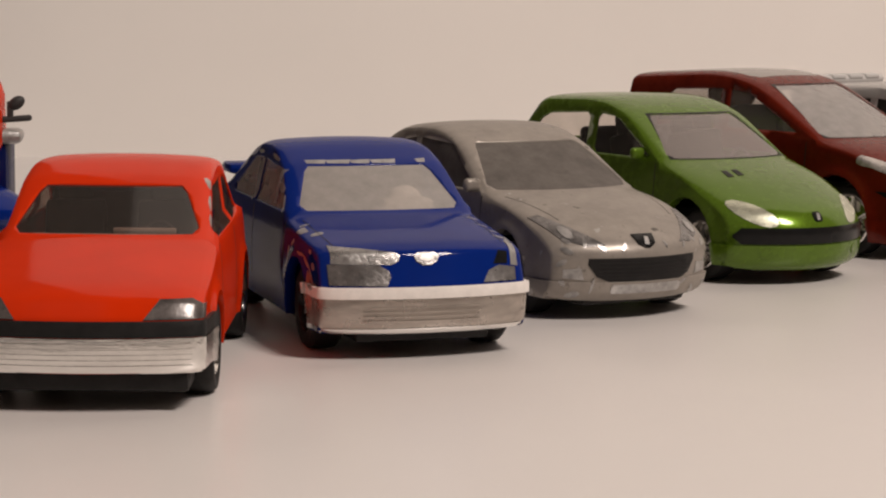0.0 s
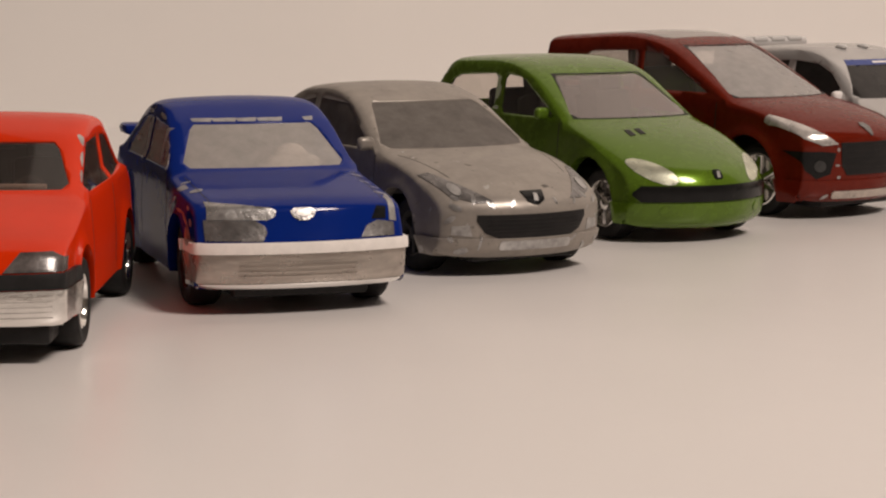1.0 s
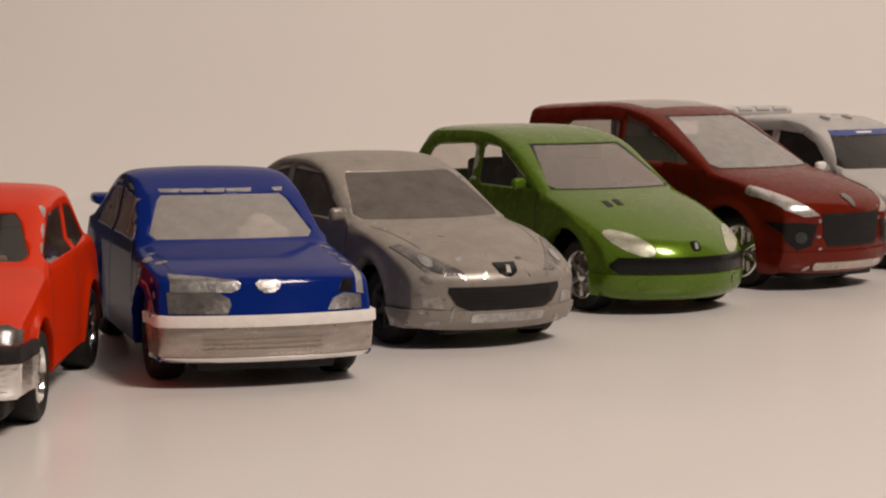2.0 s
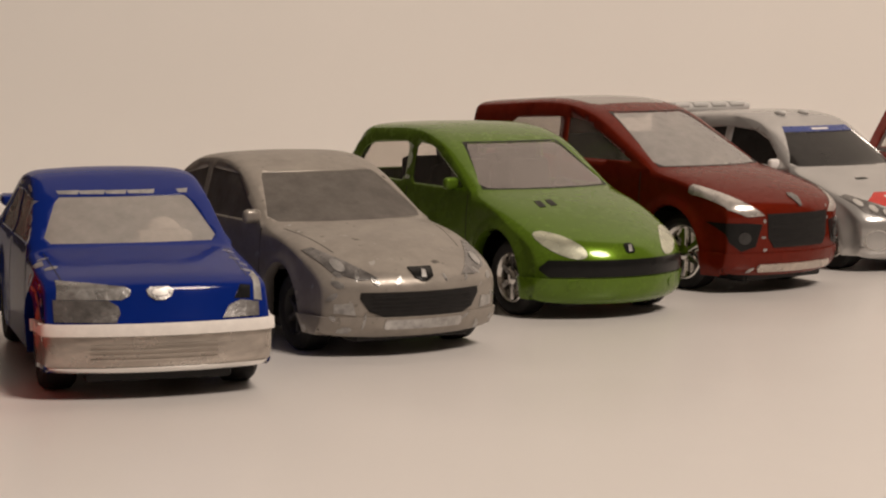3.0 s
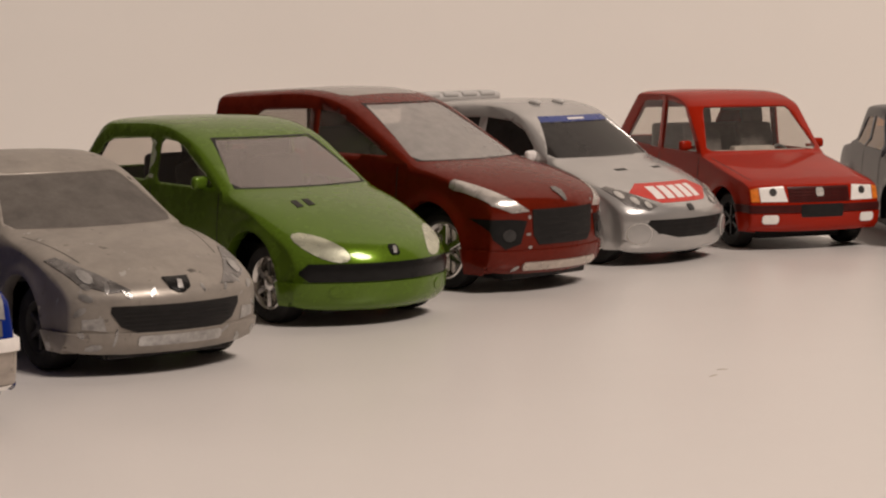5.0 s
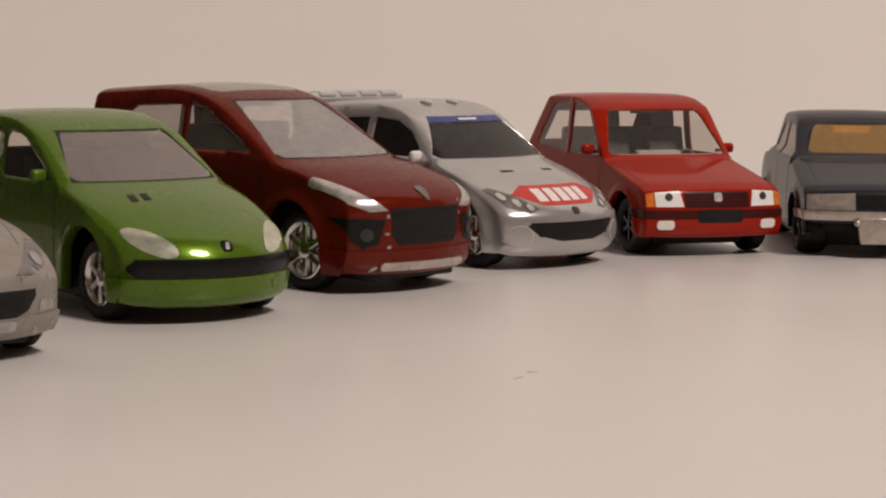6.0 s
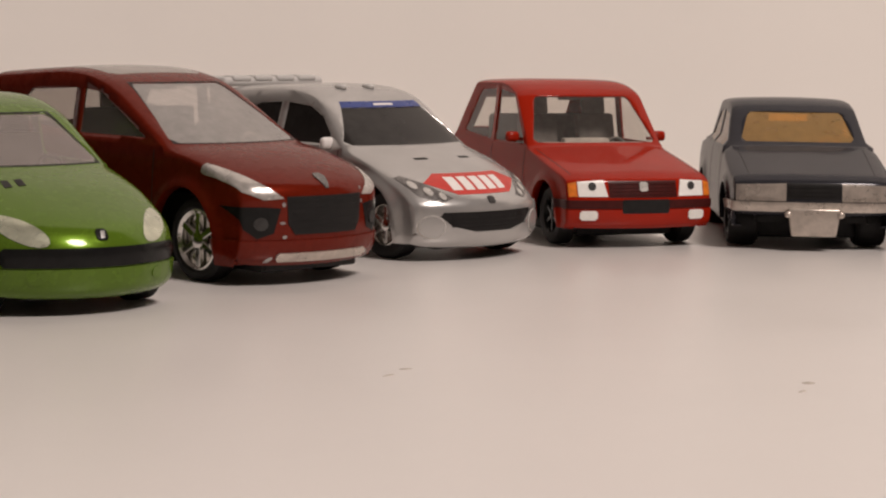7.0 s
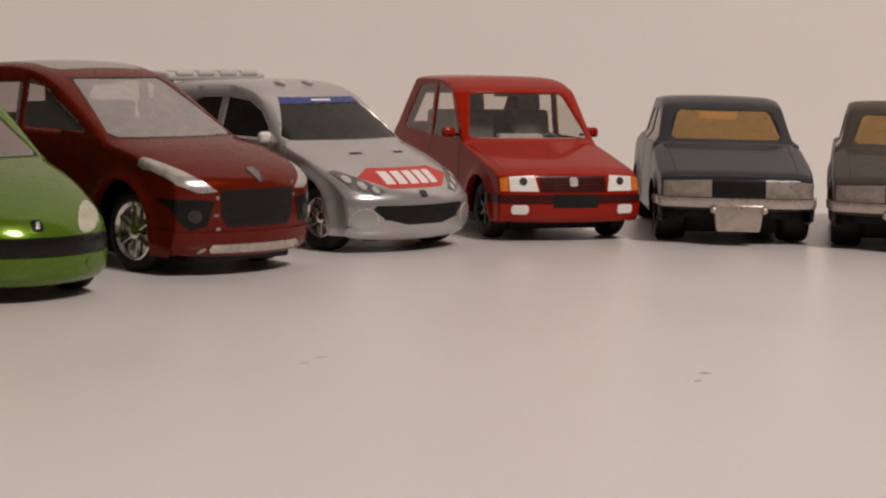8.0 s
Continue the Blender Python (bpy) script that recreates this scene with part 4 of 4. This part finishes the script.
DARK_RED = plain("dark_red_grille", (0.055, 0.008, 0.007), 0.4)
red = windows({
    "label": "bright red toy hatchback with clear windows and white headlights", "paint": RED, "trim": CABIN_GREY, "rim": BLACK_GLOSS,
    "length": 75, "half": 16.0, "belt": 18.9, "roof": 32.6, "roof_half": 13.9, "wheels": (13.0, 60), "wheel_r": 6.0, "cabin": (24, 64), "cabin_mirror": (37, 29.2), "tyre_w": 3.8,
    "profile": [(1.8, 4.4), (0.9, 5.1), (0.4, 8.0), (0.5, 9.8, 0.6), (1.7, 13.9, 0.8), (4.4, 15.2, 1.4), (24, 19.4, 1), (34.5, 30.4, 1.8), (42, 32.7, 6), (60.5, 32.2, 1.4), (72, 20, 2), (74.5, 17), (75, 8), (74, 3.6)],
    "nose": (4.4, 15.2), "tail": (72, 20), "nose_in": 0.03, "tail_in": 0.02, "crown": 0.35, "edge": 0.5, "bow": 1.6, "mirrors": (16.9, 30.5, 20.9), "sill": 4.4, "under": 5.2,
    "patches": [("bumper", "front", rect(-20, 20, 4.4, 8.0), 0.4, RED, "", (-9, 10)),
                ("grille", "front", rect(-7.4, 7.4, 10.3, 13.6), 0.08, DARK_RED, "dark red slatted grille"),
                *[("grille_bar", "front", rect(-7.2, 7.2, z, z + 0.25), 0.2, DARK_RED) for z in (10.8, 11.5, 12.2, 12.9)],
                ("bumper_strip", "front", rect(-20, 20, 8.2, 9.8), 0.35, DARK_RED, "dark red bumper strip", (-9, 10.5)),
                *both("headlight", [(7.7, 10.5), (13.6, 10.5), (13.7, 13.4), (8.4, 13.7)], 0.15, LAMP_WHITE, "white headlight with dark bulb"),
                *both("lamp_bulb", oval(10.8, 12.5, 0.8, 0.8), 0.3, CHARCOAL),
                *both("indicator", [(13.8, 10.5), (15.4, 10.5), (15.4, 13.0), (13.9, 13.4)], 0.15, AMBER, "amber indicator"),
                *both("fog_lamp", rect(9.9, 13.4, 6.0, 7.8, 0.4), 0.6, LAMP_WHITE, "white fog lamp"),
                ("plate_recess", "front", rect(-4.8, 5.4, 7.2, 9.9, 0.3), 0.42, BLACK),
                ("badge", "front", rect(-0.9, 0.9, 11.5, 13.3, 0.3), 0.3, LAMP, "silver badge"),
                *bonnet_seams(14.0, 5.5, 14.2, 23.0, 0.16),
                *seams((26.4, 45.6), 6.5, 18.6)],
}, ((13.8, 19.9), (10.9, 29.3)), CLEAR_GLASS, [[(28, 19.6), (36.4, 29.6), (44.6, 30.4), (44.6, 19.6)], [(47, 19.6), (47, 30.4), (55.5, 30.0), (56.8, 29.2), (64, 20.6)]], CLEAR_GLASS, ((11.0, 21), (10.4, 28.2)))
car_red = put(toy_car(red), 217.4, 307.4, 9.3, 0.935)

bm = bmesh.new()
box(bm, -11.6, 11.6, 25.6, 27.4, 19.0, 19.9, 0.35)
box(bm, -6.5, 4.0, 26.8, 29.4, 19.2, 20.7, 0.6)
part("dashboard", bm, CABIN_PALE, car_red, "pale grey dashboard edge")


def old_saloon(colour, label):
    return windows({
        "label": label, "paint": colour, "trim": CABIN_AMBER, "rim": BLACK_GLOSS,
        "length": 74, "half": 16.2, "belt": 19.2, "roof": 29.2, "roof_half": 12.6, "wheels": (13.0, 58), "wheel_r": 5.8, "cabin": (23, 62), "cabin_mirror": (36, 26.6), "tyre_w": 6.0, "track": 3.4,
        "profile": [(1.8, 6.8), (0.8, 7.4), (0.3, 8.8), (0.4, 9.8, 0.4), (0.9, 13.6, 0.7), (2.8, 15.0, 1.2), (9, 16.4, 4), (23.5, 19.8, 1), (33.5, 27.6, 1.8), (40, 29.2, 6), (55, 28.6, 2), (60, 19.8, 1.5), (70, 18.6, 2), (73.5, 16), (74, 8), (72.5, 4)],
        "nose": (2.8, 15.0), "tail": (70, 18.6), "cabin_in": 0.9, "crown": 0.4, "edge": 0.5, "tail_in": 0.03, "nose_in": 0.05, "bow": 1.4, "base": BLACK, "under": 6.2, "sill": 4.6,
        "patches": [*both("headlight", [(5.5, 9.9), (15.2, 9.9), (15.2, 13.0), (5.5, 13.4)], 0.15, PALE_METAL, "dull plated headlight panel"),
                    *both("lamp_bulb", rect(6.8, 13.6, 10.5, 12.6, 0.5), 0.25, PALE_METAL),
                    ("grille", "front", rect(-5.3, 5.3, 10.4, 13.5, 0.2), 0.08, BLACK, "black grille"),
                    *[("grille_bar", "front", rect(-5.0, 5.0, z, z + 0.25), 0.2, BLACK) for z in (11.0, 11.8, 12.6)],
                    ("bumper", "front", rect(-20, 20, 8.1, 9.7), 0.7, PALE_METAL, "dull plated bumper", (-9, 10.5)),
                    *bonnet_seams(12.4, 4.0, 12.9, 23.0, 0.14),
                    *seams((26, 43.6), 6.5, 18.4)],
    }, ((11.7, 20.4), (9.9, 26.3)), AMBER_GLASS, [[(27.5, 19.4), (34.4, 25.6), (43, 26.2), (43, 19.4)], [(45, 19.4), (45, 26.0), (50.5, 25.6), (56, 20)]], AMBER_GLASS, ((10.5, 20.6), (9.8, 25.8)))


def plate_shield(car):
    bm = bmesh.new()
    box(bm, -5.2, 5.2, -0.6, 0.9, 3.0, 8.6, 0.5, None, 3)
    for v in bm.verts:
        v.co.x *= 0.86 + 0.14 * (v.co.z - 3.0) / 5.0
    for side in (-1, 1):
        blob(bm, (side * 5.2, -0.5, 7.4), (0.75, 0.6, 0.7))
    part("plate_shield", bm, PALE_METAL, car, "dull plated panel under the bumper")


car_old = put(toy_car(old_saloon(GUNMETAL, "dark grey toy saloon with amber windows and plated bumper")), 248.4, 301.7, -11.6, 0.945)
plate_shield(car_old)
car_brown = put(toy_car(old_saloon(TAUPE, "brownish grey toy saloon with amber windows")), 278.9, 290, -21, 0.945)
plate_shield(car_brown)

# ---- crumbs on the laminate ----
for x, y, a, b, turn in ((151.3, 178.3, 1.1, 0.35, 10), (148.6, 174.0, 1.2, 0.25, 40), (197.3, 164.4, 1.0, 0.8, 0), (194.6, 159.0, 1.1, 0.3, 40)):
    bm = bmesh.new()
    blob(bm, (0, 0, 0.02), (a * 0.85, b * 0.85, 0.09), None, 10)
    for v in bm.verts:
        v.co *= 1 + 0.25 * noise.noise(v.co * 2 + Vector((x, y, 0)))
        v.co.z = max(0, v.co.z)
    ob = tagged(part("crumb", bm, CRUMB), "tiny grey-brown crumb on the white laminate", "crumb", "crumbs")
    ob.matrix_world = pose(x * MM, y * MM, 0, 0, 0, turn)

# ---- a toy motorbike behind the first car ----
NAVY = paint("dark_navy_enamel", (0.004, 0.008, 0.06), 0.3, coat=0.6)
bike = tagged(new("toy_motorbike"), "orange and blue toy motorbike with black handlebars", "toy motorbike")
bm = bmesh.new()
blob(bm, (0, 0, 30), (4.7, 8, 5.6))
box(bm, -4.4, 4.4, -6, 6, 22, 30, 1.6)
part("fairing", bm, RED_ORANGE, bike, "rounded orange fairing")
bm = bmesh.new()
for side in (-1, 1):
    box(bm, side * 7.5 - 4.2, side * 7.5 + 3.4, -4.2, -2.8, 26.4, 27.4, 0.45, pose(0, 0, 0, 0, side * -4))
    blob(bm, (side * 6.6, -3.6, 29.9), (1.5, 0.8, 1.0), pose(0, 0, 0, 0, side * -35))
    box(bm, side * 5.6 - 0.5, side * 5.6 + 0.5, -4, -3, 27, 30.2, 0.2)
part("handlebar", bm, CHARCOAL, bike, "black handlebars with mirrors")
bm = bmesh.new()
box(bm, -7.4, 7.4, -4.5, 3, 23.4, 25.6, 0.9)
part("fork_crown", bm, BARE, bike, "grey fork crown")
bm = bmesh.new()
box(bm, -5.2, 5.2, -4, 14, 12, 24.4, 1.4)
part("tank", bm, NAVY, bike, "dark blue tank")
bm = bmesh.new()
blob(bm, (0, -6, 13.2), (8.0, 10, 4.2))
part("mudguard", bm, BLUE, bike, "blue front mudguard")
bm = bmesh.new()
box(bm, -6.4, 6.4, -11, 12, 5, 12.5, 1.6)
part("engine", bm, BARE, bike, "grey engine block")
for y in (-9, 20):
    bm = bmesh.new()
    lathe(bm, [(-2.6, 4), (-2.6, 7), (-1.4, 8), (1.4, 8), (2.6, 7), (2.6, 4), (-2.6, 4)], n=32, centre=(0, y, 8))
    part("tyre", bm, RUBBER, bike)
bike.matrix_world = pose(-0.0224, 0.222, 0, 0, 0, 4)
